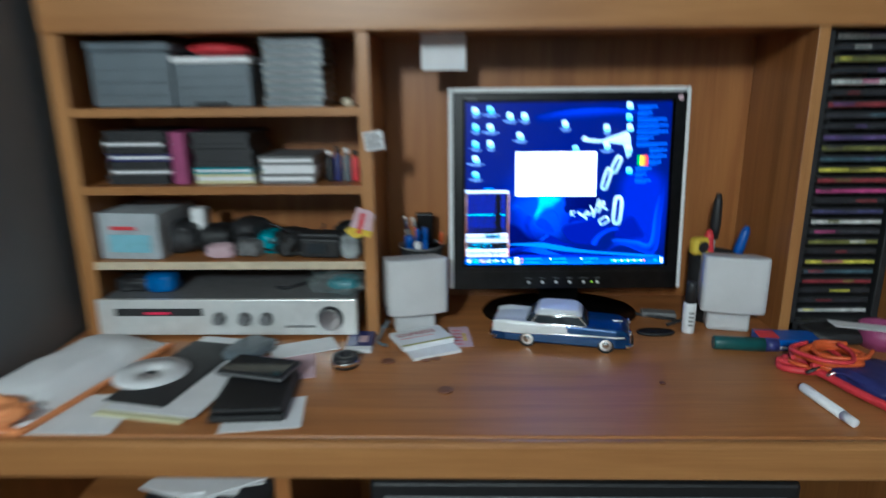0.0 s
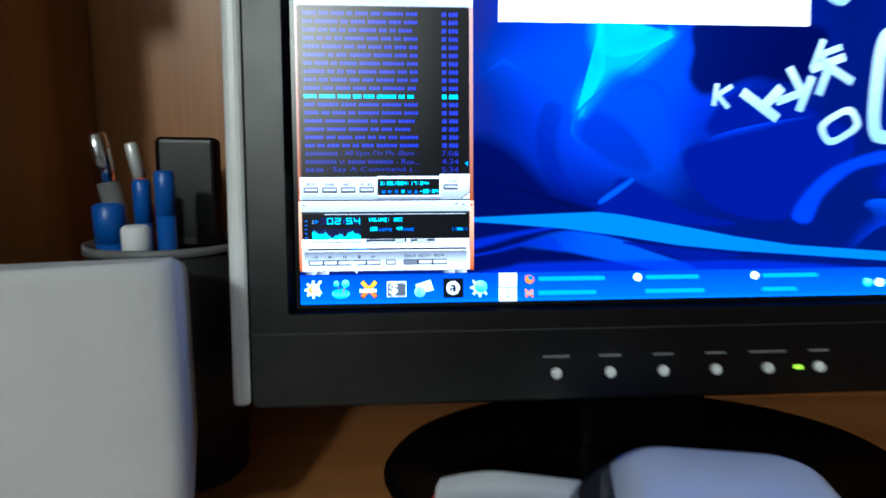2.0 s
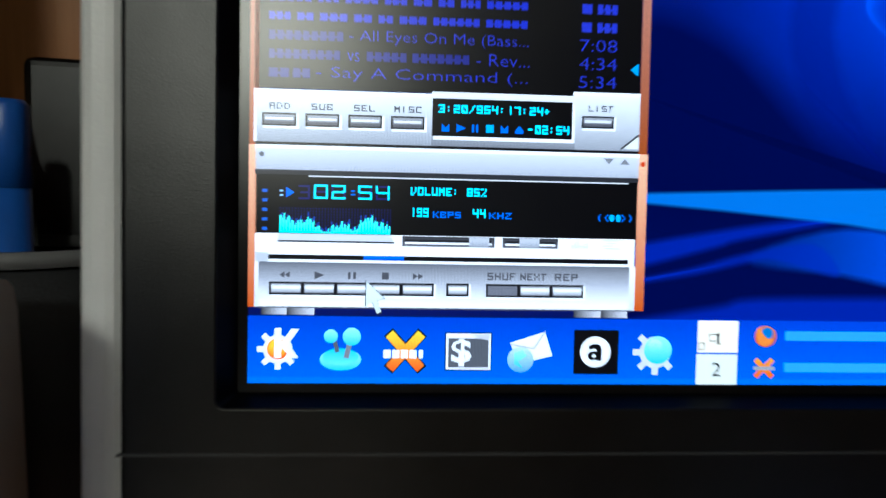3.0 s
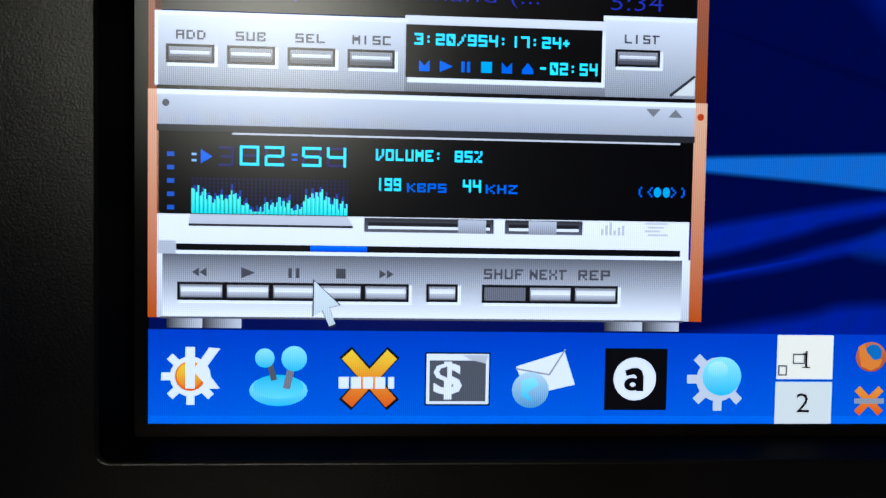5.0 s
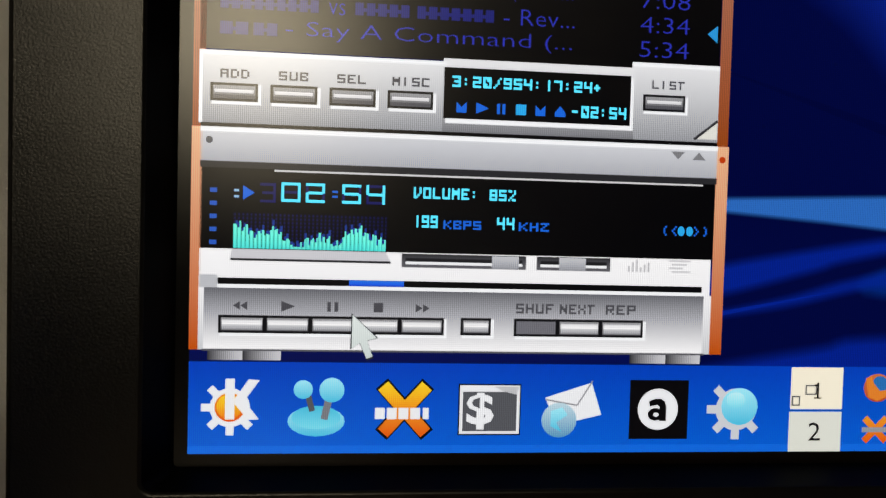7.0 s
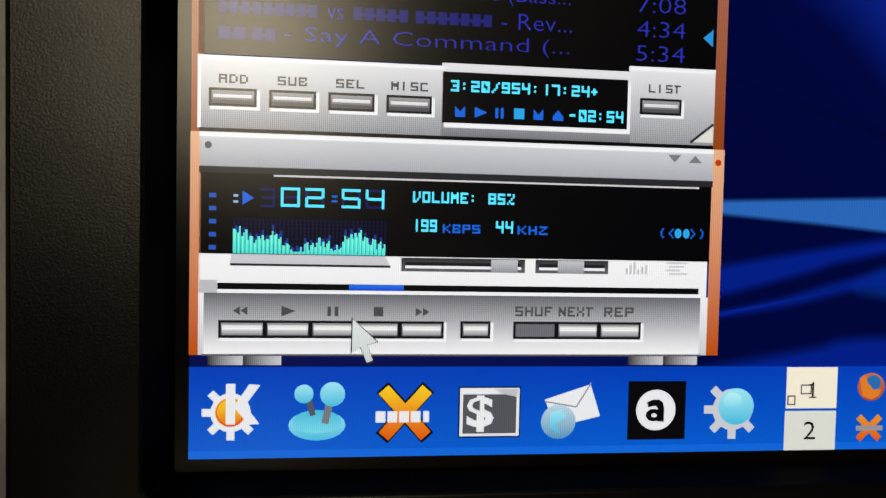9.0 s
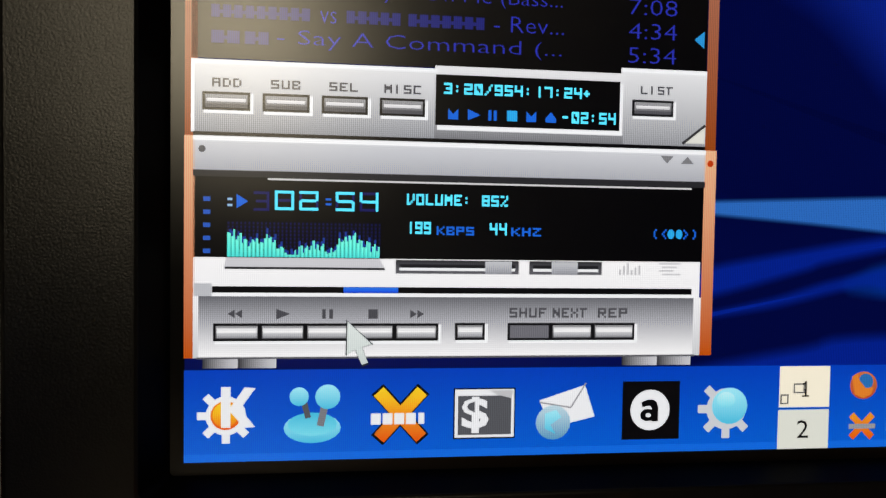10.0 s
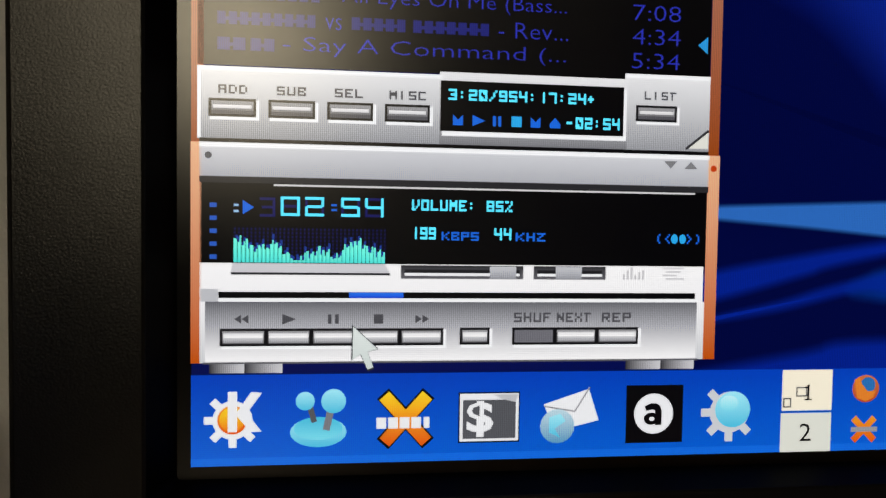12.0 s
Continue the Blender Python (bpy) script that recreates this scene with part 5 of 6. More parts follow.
def stack(x0, x1, y0, z, rows, label):
    """Thin cases lying on one another, each a thing of its own."""
    for k, (h, mat, off) in enumerate(rows):
        b = thing("flat_case", pose((x0 + x1) / 2 + off, y0 + abs(off), z, 0, 0, off * 200), label, "case")
        w = (x1 - x0) / 2
        part("cover", rbox(-w, 0, 0.0002, w, 0.11, h * 0.3, 0.0006), mat, b)
        part("page_block", rbox(-w + 0.002, 0.001, h * 0.3, w - 0.002, 0.108, h * 0.72, 0.0003), GREYBOX if mat is CLEAR else (PAPER if mat is not DARK else DARK), b)
        part("cover", rbox(-w, 0, h * 0.72, w, 0.11, h, 0.0006), mat, b)
        z += h + 0.0002


stack(-0.460, -0.366, 0.028, 0.3752, [(0.0128, CLEAR, 0.001 * (q * 3 % 4)) for q in range(8)], "clear plastic case in a tall stack on the shelf")
stack(-0.725, -0.625, 0.025, 0.2532, [(0.014, DARK, 0), (0.010, GREYCASE, 0.004), (0.012, DARK, 0.002), (0.012, NAVY, 0.004), (0.010, DARK, 0.0), (0.010, GREYCASE, -0.004), (0.016, DARK, 0.002)], "dark flat case in a stack on the shelf")

solid("pink_folder", rbox(-0.012, 0, 0, 0.012, 0.11, 0.084, 0.002), PINK, pose(-0.603, 0.02, 0.2532), "upright dull pink box between dark cases", "folder")
stack(-0.583, -0.487, 0.025, 0.2532, [(0.016, YELLOWP, 0.002), (0.010, TEAL, 0.0), (0.030, DARK, 0.002), (0.026, DARK, -0.002)], "dark case over a yellow and teal one")
stack(-0.474, -0.386, 0.022, 0.2532, [(0.016, GREYCASE, 0), (0.014, PAPER, 0.002), (0.014, GREYCASE, 0)], "grey and white flat case on the shelf")
for k, (x, h, mat, nm) in enumerate(((-0.366, 0.050, DARK, "dark"), (-0.352, 0.056, NAVY, "blue"), (-0.337, 0.054, GREYBOX, "white"), (-0.323, 0.050, RED, "red"))):
    bt = thing("small_bottle", pose(x, 0.050, 0.2532), "small %s bottle standing on the shelf" % nm, "bottle")
    part("bottle", turned([(0, 0), (0.0062, 0), (0.0066, 0.004), (0.0066, h * 0.7), (0.003, h * 0.8), (0.003, h * 0.85), (0, h * 0.85)], 16), mat, bt)
    part("cap", turned([(0, h * 0.851), (0.0042, h * 0.851), (0.0042, h), (0, h)], 14), DARK if k % 2 else PAPER, bt)

cart = thing("carton", pose(-0.70, 0.018, 0.1282, 0, 0, -4), "pale grey printed carton on the pale shelf", "carton")
part("body", rbox(-0.052, 0, 0, 0.052, 0.13, 0.078, 0.0015), plain("pale_grey_board", (0.40, 0.43, 0.46), 0.7, vary=0.15, scale=30), cart)
part("printed_panel", rbox(-0.036, -0.0014, 0.012, 0.036, -0.0002, 0.042, 0), plain("light_blue_print", (0.25, 0.50, 0.60), 0.6), cart)
part("printed_line", rbox(-0.03, -0.0014, 0.050, 0.012, -0.0002, 0.056, 0), RED, cart)
solid("white_adaptor", rbox(-0.012, 0, 0, 0.012, 0.03, 0.075, 0.004, 3), PAPER, pose(-0.607, 0.075, 0.1282), "white plug adaptor behind the carton", "adaptor")
solid("black_case", crumpled(0.030, 0.045, 0.028, 6, 0.1), DARK, pose(-0.632, 0.09, 0.1282), "black cloth case beside the carton", "case")
random.seed(12)
for k, (x, y, rx, ry, rz, mat, nm) in enumerate(((-0.57, 0.07, 0.030, 0.03, 0.026, BLACK, "black gadget"), (-0.555, 0.035, 0.022, 0.02, 0.012, PINKP, "pink pad"), (-0.52, 0.09, 0.035, 0.03, 0.030, DARK, "dark pouch"),
                                      (-0.505, 0.045, 0.022, 0.02, 0.014, GREYCASE, "grey adaptor"), (-0.47, 0.075, 0.028, 0.03, 0.020, TEAL, "teal pouch"), (-0.435, 0.05, 0.026, 0.03, 0.024, BLACK, "black charger"),
                                      (-0.345, 0.09, 0.020, 0.03, 0.026, BLACK, "black cable box"), (-0.332, 0.03, 0.016, 0.016, 0.022, CLEAR, "crinkled clear bag"))):
    solid("small_gadget", crumpled(rx, ry, rz, 10 + k, 0.16 if k % 2 else 0.08), mat, pose(x, y, 0.1282, 0, 0, 25 * k), "%s in the jumble on the pale shelf" % nm, "gadget")
cc = thing("camera_case", pose(-0.385, 0.020, 0.1282, 0, 0, -5), "boxy black camera case with a dark window", "case")
part("shell", rbox(-0.034, 0, 0, 0.034, 0.035, 0.034, 0.004, 3), BLACK, cc)
part("lid", rbox(-0.0345, -0.0005, 0.0342, 0.0345, 0.0355, 0.042, 0.003, 3), DARK, cc)
part("window", rbox(-0.020, -0.0016, 0.008, 0.012, -0.0002, 0.026, 0.0005), GLASSY, cc)
for k in range(6):
    x = -0.58 + 0.042 * k
    pts = smooth_path([(x + random.uniform(-0.03, 0.05), 0.03 + random.uniform(0, 0.05), 0.131 + random.uniform(0, 0.05)) for _ in range(5)])
    solid("cable", tube(pts, 0.002, 6), DARK, I4, "black cable tangled among the gadgets", "cable")

# receiver
KNOB = plain("turned_steel_knob", (0.45, 0.45, 0.46), 0.25, 0.9, vary=0.05)
rcv = thing("stereo_receiver", pose(-0.537, -0.012, 0), "silver stereo receiver with round knobs under the shelf", "receiver")
part("case", rbox(-0.213, 0.006, 0.008, 0.213, 0.19, 0.066, 0.002), GREYCASE, rcv, "grey metal case")
part("front_panel", rbox(-0.216, -0.004, 0.006, 0.216, 0.0055, 0.068, 0.0015), ALU, rcv, "brushed silver front panel")
part("tuner_window", rbox(-0.185, -0.0052, 0.040, -0.040, -0.0042, 0.053, 0.0004), DARK, rcv, "dark tuner window")
part("tuner_light", rbox(-0.135, -0.0058, 0.043, -0.095, -0.0053, 0.047, 0), glow("red_display", (0.8, 0.02, 0.06), power=0.25), rcv, "red lit tuner display")
for x, r in ((-0.012, 0.009), (0.030, 0.009), (0.066, 0.009), (0.172, 0.0185)):
    kb = part("knob", moved(turned([(0, 0), (r, 0), (r, 0.010), (r * 0.92, 0.013), (0, 0.013)], 30), pose(x, -0.0042, 0.036, 90)), KNOB if r > 0.01 else GREYCASE, rcv)
    part("knob_ring", moved(turned([(r * 1.02, 0), (r * 1.14, 0), (r * 1.14, 0.003), (r * 1.02, 0.003), (r * 1.02, 0)], 30), pose(x, -0.0042, 0.036, 90)), DARK, kb)
for k in range(7):
    part("button", rbox(0.098 + 0.007 * k, -0.0072, 0.020, 0.103 + 0.007 * k, -0.0042, 0.024, 0.0006), GREYCASE, rcv)
for x in (-0.18, 0.18):
    for y in (0.03, 0.16):
        part("foot", moved(turned([(0, 0), (0.012, 0), (0.011, 0.0082), (0, 0.0082)], 14), pose(x, y, 0)), RUBBER, rcv)
ball = crumpled(0.026, 0.024, 0.019, 8, 0.04)
solid("blue_visor", ball, plain("glossy_blue_shell", (0.02, 0.12, 0.40), 0.15, vary=0.3, scale=40, bump=0.1), pose(-0.665, 0.045, 0.0662), "glossy blue visor on the receiver", "visor")
solid("dark_strap", crumpled(0.034, 0.024, 0.013, 14, 0.2), DARK, pose(-0.712, 0.05, 0.0662), "dark strap beside the blue visor", "strap")
solid("spectacles", tube(smooth_path([(-0.47, 0.05, 0.068), (-0.45, 0.04, 0.070), (-0.425, 0.06, 0.072), (-0.41, 0.09, 0.070)]), 0.003, 8), DARK, I4, "folded dark spectacles on the receiver", "spectacles")
pack = thing("clear_packet", pose(-0.360, 0.045, 0.0662), "clear crinkled packet with a teal thing inside", "packet")
part("content", moved(crumpled(0.026, 0.020, 0.010, 12, 0.15), pose(0.008, 0.01, 0.0008)), TEAL, pack, "teal content")
part("wrapping", crumpled(0.046, 0.040, 0.020, 5, 0.25), FILM, pack, "clear shiny film")

# tags hanging on the upright, note on the back
tag = thing("price_tag", pose(-0.316, -0.0025, 0.172, 4, 14, 6) @ Matrix.Scale(0.78, 4), "yellow and pink card hanging on the upright", "tag")
part("card", prism([(-0.020, 0.016), (0.026, 0.016), (0.0235, 0.036), (0.025, 0.052), (0.010, 0.060), (-0.002, 0.058), (-0.013, 0.062), (-0.016, 0.040)], -0.0008, 0.0008), PINKP, tag)
part("yellow_band", prism([(-0.028, 0.006), (-0.016, -0.003), (-0.006, -0.006), (0.006, -0.002), (0.012, 0.004), (0.024, 0.001), (0.026, 0.0158), (-0.020, 0.0158)], -0.0008, 0.0008), YELLOW, tag)
part("red_print", rbox(-0.004, -0.0020, 0.006, 0.005, -0.0013, 0.050, 0), RED, tag)
hook = thing("paper_tag", pose(-0.291, -0.006, 0.308, 8, -8, 12), "small white paper tag hooked on the upright", "tag")
part("card", rbox(-0.006, -0.0005, 0, 0.024, 0.0005, 0.030, 0.0002), PAPER, hook)
for k in range(4):
    part("print_bar", rbox(-0.003, -0.0010, 0.005 + 0.006 * k, 0.020 - 0.004 * (k % 2), -0.0006, 0.0075 + 0.006 * k, 0), GREYCASE, hook)
solid("note_paper", rbox(-0.036, 0, -0.056, 0.036, 0.001, 0.0, 0), PAPER, pose(-0.177, 0.07, 0.4849, 3), "white note paper taped up inside the monitor bay", "paper")

# ---- things on the desk ----
exp = thing("express_card", pose(-0.2140, -0.0370, 0.0062, 0, 0, 26), "white card box with red lettering leaning on papers", "card")
part("card", rbox(-0.044, -0.031, 0, 0.044, 0.031, 0.008, 0.0006), PAPER, exp)
cu = bpy.data.curves.new("lettering", "FONT")
cu.body, cu.size, cu.resolution_u, cu.offset = "EXPRESS", 0.019, 2, 0.0004
tmp = new("lettering", cu)
bpy.context.view_layer.update()
lm = bpy.data.meshes.new_from_object(tmp.evaluated_get(bpy.context.evaluated_depsgraph_get()))
bpy.data.objects.remove(tmp)
lm.materials.append(plain("crimson_print", (0.36, 0.012, 0.035), 0.5))
lo = new("lettering", lm)
lo.parent, lo.location = exp, (-0.038, 0.006, 0.0084)
lo.scale = (0.92, 0.88, 1)
tagged(lo, "red lettering on the card")
part("print_bar", rbox(-0.036, -0.003, 0.0081, 0.02, -0.0015, 0.0083, 0), RED, exp)
part("yellow_stripe", rbox(-0.044, -0.0300, 0.0081, 0.044, -0.0255, 0.0084, 0), plain("olive_print", (0.34, 0.32, 0.03), 0.6), exp)
solid("white_card", rbox(-0.040, -0.024, 0, 0.040, 0.024, 0.0055, 0.0006), PAPER, pose(-0.196, -0.068, 0.0003, 0, 0, 25), "white card under the lettered one", "card")
pk = thing("pink_slip", pose(-0.151, -0.010, 0.0002, 0, 0, 5), "pink printed slip lying on the desk", "paper")
part("sheet", rbox(-0.017, -0.042, 0, 0.017, 0.042, 0.0012, 0.0003), PINKP, pk)
part("yellow_mark", rbox(0.004, -0.02, 0.0013, 0.009, 0.012, 0.0015, 0), YELLOW, pk)
for k in range(5):
    part("print_bar", rbox(-0.012, -0.034 + 0.014 * k, 0.0013, 0.002, -0.031 + 0.014 * k, 0.0015, 0), RED, pk)
nb = thing("navy_booklet", pose(-0.314, -0.030, 0.0002, 0, 0, 2), "navy printed booklet beside the receiver", "booklet")
part("cover", rbox(-0.021, -0.030, 0, 0.021, 0.032, 0.006, 0.0006), NAVY, nb)
part("blank_margin", rbox(-0.021, -0.047, 0, 0.021, -0.0302, 0.006, 0.0006), PAPER, nb, "white lower margin")
part("picture", rbox(-0.002, -0.016, 0.0061, 0.012, 0.010, 0.0064, 0), PINKP, nb)
solid("cable", tube(smooth_path([(-0.292, 0.030, 0.003), (-0.276, 0.012, 0.010), (-0.272, -0.004, 0.026), (-0.281, -0.020, 0.012), (-0.286, -0.036, 0.003), (-0.270, -0.052, 0.003)]), 0.0026, 8), GREYBOX, I4, "grey cable hanging down beside the speaker", "cable")
solid("envelope", rbox(-0.052, -0.026, 0, 0.052, 0.026, 0.002, 0.0004), PAPER, pose(-0.402, -0.057, 0.0002, 0, 0, 24), "long white envelope on the desk", "envelope")
solid("pale_sheet", rbox(-0.06, -0.045, 0, 0.06, 0.045, 0.0012, 0.0003), PINKP, pose(-0.43, -0.128, 0.0002, 0, 0, 12), "pale sheet of paper on the desk", "paper")
rp = thing("tape_roll", pose(-0.324, -0.118, 0.0002), "small dark roll of shiny tape on the desk", "tape")
part("roll", turned([(0.008, 0), (0.019, 0), (0.020, 0.003), (0.020, 0.014), (0.019, 0.017), (0.008, 0.017), (0.008, 0)], 28), DARK, rp)
part("band", turned([(0.0202, 0.005), (0.0208, 0.005), (0.0208, 0.011), (0.0202, 0.011), (0.0202, 0.005)], 28), CHROME, rp)
for k, (x, y, r) in enumerate(((-0.262, -0.105, 0.010), (-0.205, -0.098, 0.009), (-0.190, -0.094, 0.008), (-0.173, -0.197, 0.011), (0.131, -0.175, 0.004))):
    solid("coin", turned([(0, 0), (r, 0), (r, 0.0016), (0, 0.0018)], 20), plain("copper", (0.28, 0.13, 0.08), 0.35, 0.8), pose(x, y, 0.0002), "dull copper coin lying on the desk", "coin")

env = thing("padded_envelope", pose(-0.715, -0.165, 0.0005, 0, 0, -14), "white padded envelope with orange edges", "envelope")
pe = bmesh.new()
bmesh.ops.create_grid(pe, x_segments=14, y_segments=20, size=1)
for v in pe.verts:
    x, y = v.co.x, v.co.y
    v.co = Vector((x * 0.062, y * 0.135, 0.006 + 0.030 * (1 - x ** 4) * (1 - y ** 4) + 0.004 * noise.noise(Vector((x * 2, y * 3, 1)))))
ext = bmesh.ops.extrude_face_region(pe, geom=pe.faces[:])
bmesh.ops.translate(pe, vec=(0, 0, -0.0055), verts=[g for g in ext["geom"] if isinstance(g, bmesh.types.BMVert)])
bmesh.ops.recalc_face_normals(pe, faces=pe.faces)
for f in pe.faces:
    f.smooth = True
part("sleeve", pe, PAPER, env)
part("edge_strip", rbox(0.0622, -0.135, 0.001, 0.070, 0.135, 0.008, 0.002), ORANGEP, env, "orange edge")
part("edge_strip", rbox(-0.062, -0.145, 0.001, 0.070, -0.1352, 0.010, 0.003), ORANGEP, env, "orange edge")
part("flap", moved(crumpled(0.060, 0.020, 0.012, 22, 0.3), pose(0, -0.128, 0.010, 14, 0, 0)), ORANGEP, env, "crumpled orange flap")
solid("grey_sheet", rbox(-0.075, -0.05, 0, 0.075, 0.05, 0.001, 0.0003), PAPER, pose(-0.655, -0.262, 0.0002, 0, 0, 0), "grey-white sheet under the padded envelope", "paper")
solid("yellow_pad", rbox(-0.062, -0.125, 0, 0.062, 0.125, 0.004, 0.0006), YELLOWP, pose(-0.540, -0.155, 0.0002, 0, 0, -10), "pale yellow paper pad with white margin", "paper pad")
solid("white_sheet", rbox(-0.066, -0.122, 0, 0.066, 0.122, 0.001, 0.0003), PAPER, pose(-0.532, -0.150, 0.0045, 0, 0, -10), "white sheet on the paper pad", "paper")
solid("black_sleeve", rbox(-0.045, -0.10, 0, 0.045, 0.10, 0.002, 0.0005), DARK, pose(-0.560, -0.150, 0.0058, 0, 0, -12), "black sleeve lying on the paper pad", "sleeve")
solid("white_disc", turned([(0.008, 0), (0.052, 0), (0.052, 0.0012), (0.008, 0.0012), (0.008, 0)], 40), PAPER, pose(-0.598, -0.160, 0.0082, 0, 0, 0), "white disc on the black sleeve", "disc")
solid("white_leaflet", rbox(-0.050, -0.040, 0, 0.050, 0.040, 0.001, 0.0003), PAPER, pose(-0.405, -0.262, 0.0002, 0, 0, 8), "white leaflet under the black wallet", "leaflet")
wal = thing("black_wallet", pose(-0.425, -0.225, 0.0014, 0, 0, 4), "black leather wallet with a grey device on it", "wallet")
part("lower_leaf", rbox(-0.048, -0.062, 0, 0.048, 0.062, 0.010, 0.004, 3), LEATHER, wal)
part("upper_leaf", rbox(-0.046, -0.058, 0.0102, 0.046, 0.058, 0.018, 0.004, 3), LEATHER, wal)
dev = thing("flat_device", pose(-0.435, -0.178, 0.0198, 0, 0, -14), "thin dark device with a grey edge on the wallet", "device")
part("case", rbox(-0.050, -0.028, 0, 0.050, 0.028, 0.009, 0.002), BLACK, dev)
part("edge_band", rbox(-0.0506, -0.0286, 0.003, 0.0506, 0.0286, 0.006, 0.0006), GREYCASE, dev, "grey edge")
part("glass", rbox(-0.046, -0.025, 0.0091, 0.046, 0.025, 0.0098, 0.0003), GLASSY, dev)
solid("grey_pouch", crumpled(0.030, 0.040, 0.008, 16, 0.12), GREYBOX, pose(-0.480, -0.085, 0.0062, 0, 0, -20), "soft grey pouch lying on papers", "pouch")

# east side of the desk
mk = thing("correction_bottle", pose(0.232, 0.012, 0.0), "white slim bottle with a black cap by the speaker", "bottle")
part("bottle", turned([(0, 0), (0.0098, 0), (0.0105, 0.002), (0.0105, 0.050), (0.0095, 0.053), (0, 0.053)], 24), PAPER, mk)
part("cap", turned([(0, 0.0532), (0.0092, 0.0532), (0.0085, 0.085), (0.006, 0.090), (0, 0.090)], 22), DARK, mk)
for k in range(4):
    part("print_bar", rbox(-0.004, -0.0109, 0.014 + 0.007 * k, 0.004, -0.0102, 0.017 + 0.007 * k, 0), GREYCASE, mk)
solid("black_wallet_flat", turned([(0, 0), (0.030, 0), (0.032, 0.002), (0.031, 0.005), (0, 0.006)], 28), LEATHER, pose(0.176, 0.004, 0.0002) @ Matrix.Diagonal((1, 0.45, 1, 1)), "flat black leather tab lying on the desk", "leather tab")
solid("power_cable", tube(smooth_path([(0.16, 0.09, 0.004), (0.20, 0.07, 0.004), (0.225, 0.05, 0.006), (0.205, 0.035, 0.004), (0.235, 0.04, 0.012)]), 0.0028, 8), DARK, I4, "dark cord curled behind the bottle", "cord")
solid("silver_case", rbox(-0.03, -0.012, 0, 0.03, 0.012, 0.010, 0.003), GREYCASE, pose(0.205, 0.085, 0.0002, 0, 0, -10), "small bright metal case beside the monitor", "case")


def lying(name, x, y, yaw, length, rad, mat, cap, label):
    t = thing(name, pose(x, y, rad + 0.0002, 0, 0, yaw), label, "tube")
    part("barrel", moved(turned([(0, 0), (rad * 0.9, 0), (rad, 0.003), (rad, length), (0, length)], 20), pose(-length / 2, 0, 0, 0, 90, 0)), mat, t)
    part("cap", moved(turned([(0, 0), (rad * 0.96, 0), (rad * 0.86, 0.020), (0, 0.022)], 20), pose(length / 2 + 0.0002, 0, 0, 0, 90, 0)), cap, t)


lying("glue_tube", 0.284, -0.062, -8, 0.075, 0.011, GREENT, NAVY, "dark green tube lying on the desk")
bx = thing("blue_box", pose(0.366, -0.045, 0.0002, 0, 0, -6), "flat blue printed box on the desk", "box")
part("carton", rbox(-0.045, -0.022, 0, 0.045, 0.022, 0.018, 0.001), BLUE, bx)
part("print_band", rbox(-0.043, -0.0226, 0.003, 0.030, -0.0221, 0.007, 0), PAPER, bx)
part("red_band", rbox(-0.0454, -0.015, 0.0181, -0.015, 0.015, 0.0185, 0), RED, bx)
lying("white_marker", 0.317, -0.235, -82, 0.075, 0.0065, PAPER, PAPER, "white marker pen lying near the desk edge")
random.seed(31)
for k in range(9):
    cx, cy = 0.365 + 0.008 * (k % 4), -0.125 - 0.007 * (k // 2)
    pts = smooth_path([(cx + 0.045 * math.cos(q + k) * random.uniform(0.6, 1.3), cy + 0.032 * math.sin(q + k) * random.uniform(0.6, 1.3), 0.006 + 0.004 * k + random.uniform(-0.002, 0.004)) for q in (0, 1.1, 2.2, 3.3, 4.4, 5.5)], 5)
    solid("orange_cable", tube(pts, 0.0032 if k % 3 else 0.005, 7), ORANGE if k % 4 else RED, I4, "loop of orange cable in a heap", "cable", "orange cable heap")
solid("pliers", join(tube(smooth_path([(0.318, -0.115, 0.008), (0.350, -0.150, 0.010), (0.372, -0.215, 0.009), (0.400, -0.285, 0.008)]), 0.006, 8), tube(smooth_path([(0.330, -0.108, 0.008), (0.372, -0.135, 0.012), (0.42, -0.195, 0.009), (0.45, -0.255, 0.008)]), 0.006, 8)), RED, I4, "red handled pliers among the cables", "pliers")
solid("dark_tool_roll", crumpled(0.05, 0.055, 0.014, 18, 0.2), NAVY, pose(0.425, -0.195, 0.0002, 0, 0, 20), "dark cloth bundle behind the cables", "cloth")
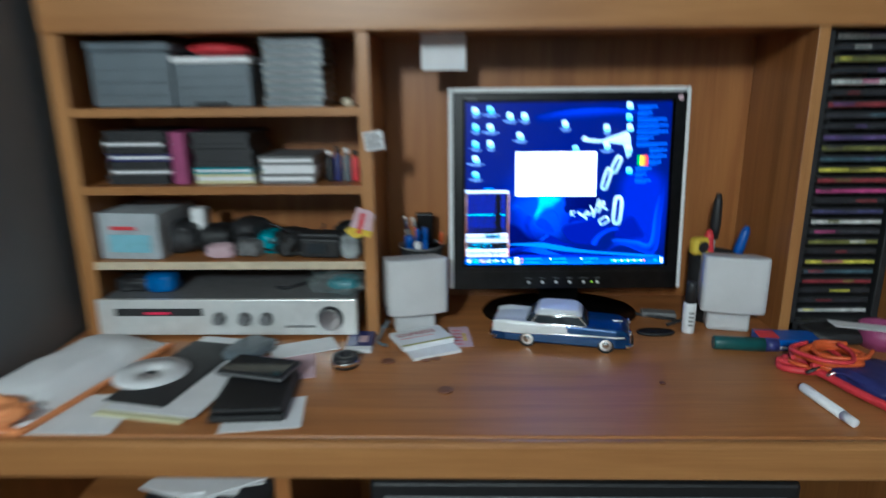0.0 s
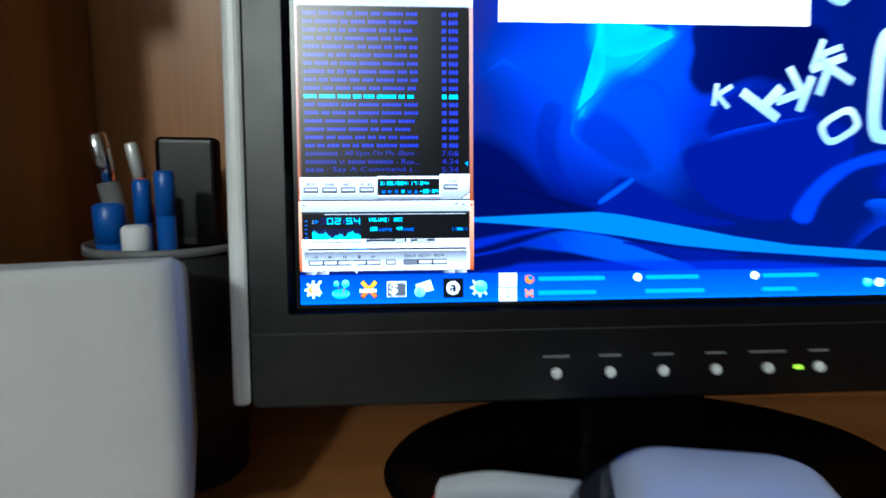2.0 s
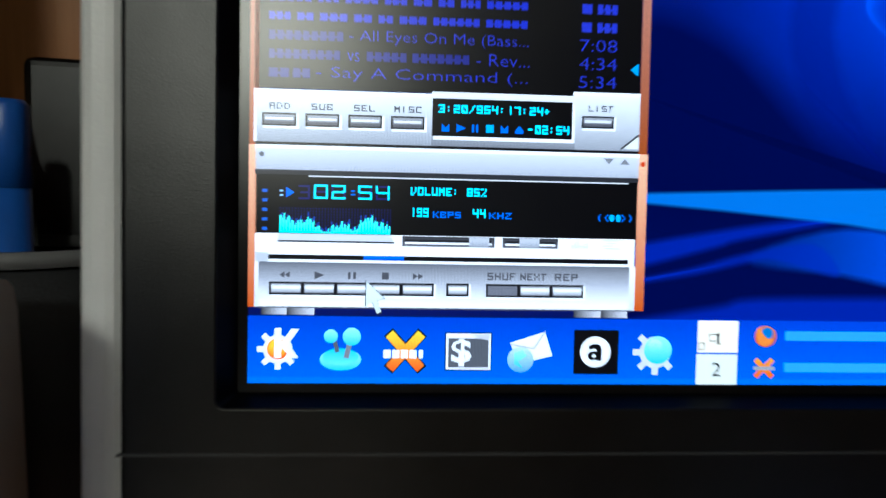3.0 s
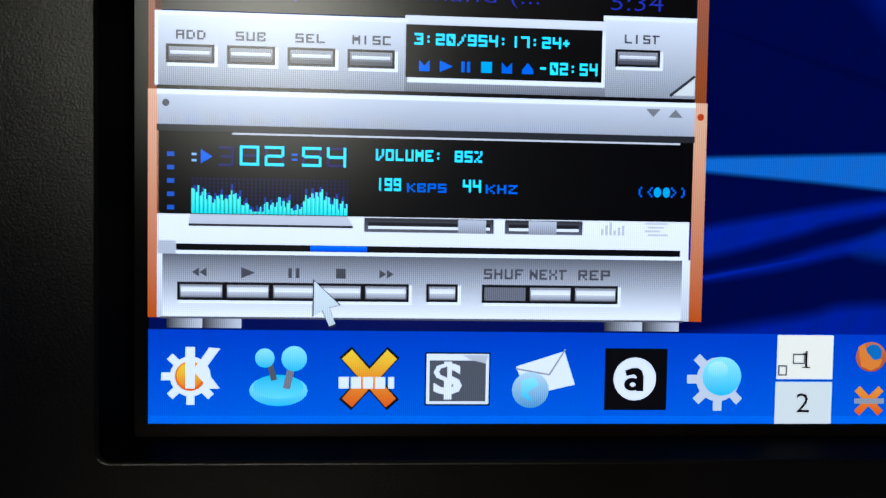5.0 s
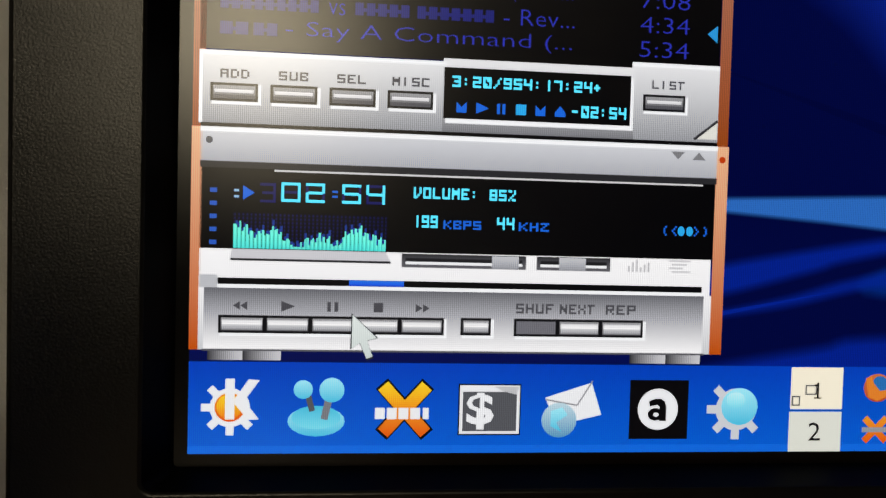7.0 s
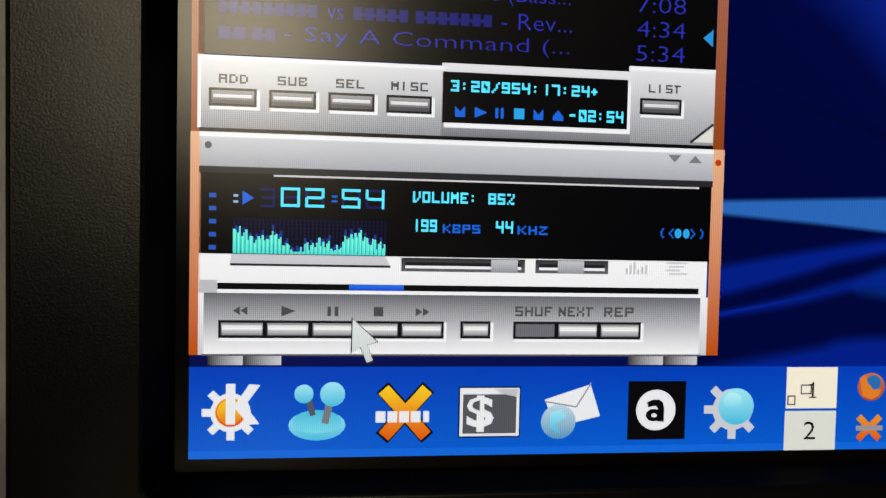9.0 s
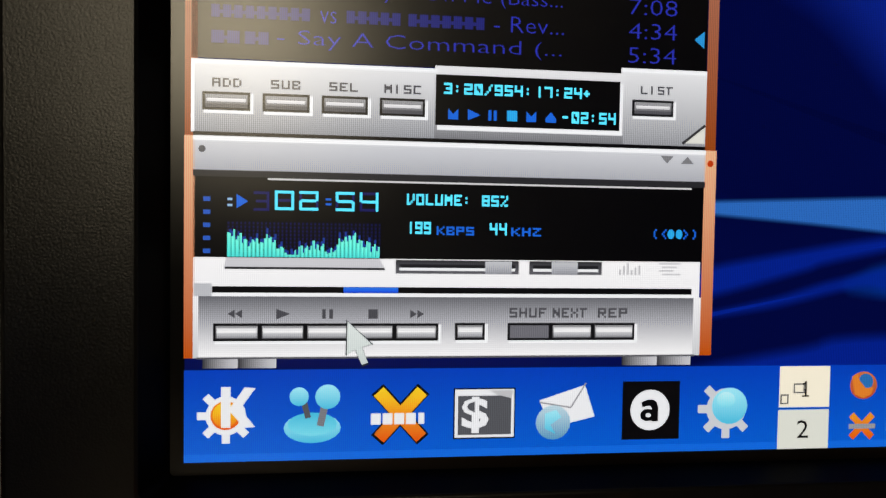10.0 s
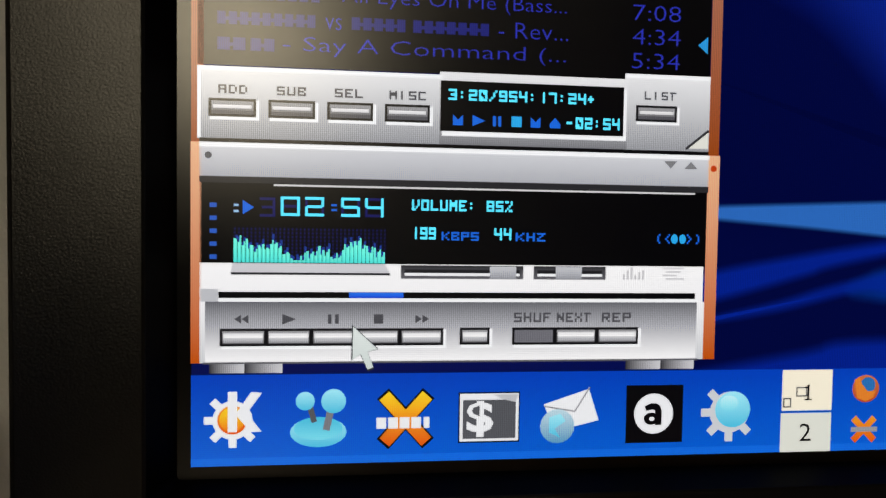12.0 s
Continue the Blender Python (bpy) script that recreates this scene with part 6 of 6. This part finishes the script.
for k in range(4):
    solid("steel_bit", tube([(0.335 + 0.02 * k, -0.165 - 0.014 * k, 0.012 + 0.003 * k), (0.375 + 0.022 * k, -0.148 - 0.02 * k, 0.018 + 0.003 * k)], 0.0028, 8), CHROME if k % 2 else DARK, I4, "steel tool bit among the cables", "tool bit")
solid("white_slip", rbox(-0.045, -0.016, 0, 0.045, 0.016, 0.0012, 0.0003), PAPER, pose(0.475, -0.055, 0.0362, -3, 4, -8), "white slip of paper lying on the pink tub", "paper")
tub = thing("pink_tub", pose(0.515, -0.045, 0.0002), "bright pink tub at the foot of the disc rack", "tub")
part("tub", turned([(0, 0), (0.030, 0), (0.034, 0.034), (0.031, 0.034), (0.028, 0.003), (0, 0.003)], 26), PINK, tub)
solid("dark_pad", crumpled(0.05, 0.03, 0.012, 20, 0.1), DARK, pose(0.455, -0.02, 0.0002), "black cloth pad at the foot of the rack", "pad")

# ---- under the desk top ----
for k in range(5):
    solid("loose_paper", rbox(-0.075, -0.055, 0, 0.075, 0.055, 0.003, 0.0004), PAPER if k % 3 else PINKP, pose(-0.50 + 0.010 * k, -0.225 + 0.004 * k, -0.2318 + 0.0032 * k, 0, 0, 7 * k - 12), "loose white paper in the lower compartment", "paper", "papers under the desk")
pb = thing("magazine_box", pose(-0.49, -0.21, -0.2155), "grey box holding papers under the desk top", "box")
part("carton", rbox(-0.085, -0.07, 0, 0.085, 0.05, 0.095, 0.002), DARK, pb)
for k in range(4):
    solid("folded_paper", rbox(-0.055, -0.035, 0, 0.055, 0.035, 0.0016, 0.0003), PAPER, pose(-0.525 + 0.022 * k, -0.235 + 0.006 * k, -0.1203 + 0.0018 * k, 0, 0, 17 * k - 20), "white folded paper lying on the dark box", "paper", "papers under the desk")
cab = thing("computer_case", pose(0.02, -0.22, -0.75), "black computer case under the desk", "computer")
part("case", rbox(-0.30, 0, 0, 0.30, 0.38, 0.62, 0.006), BLACK, cab)
part("front_strip", rbox(-0.28, -0.004, 0.56, 0.28, -0.0005, 0.60, 0.001), GREYCASE, cab)
solid("yellow_case", rbox(-0.02, 0, 0, 0.02, 0.05, 0.03, 0.006), YELLOW, pose(-0.745, -0.28, -0.2318), "yellow plastic thing under the desk end", "case")
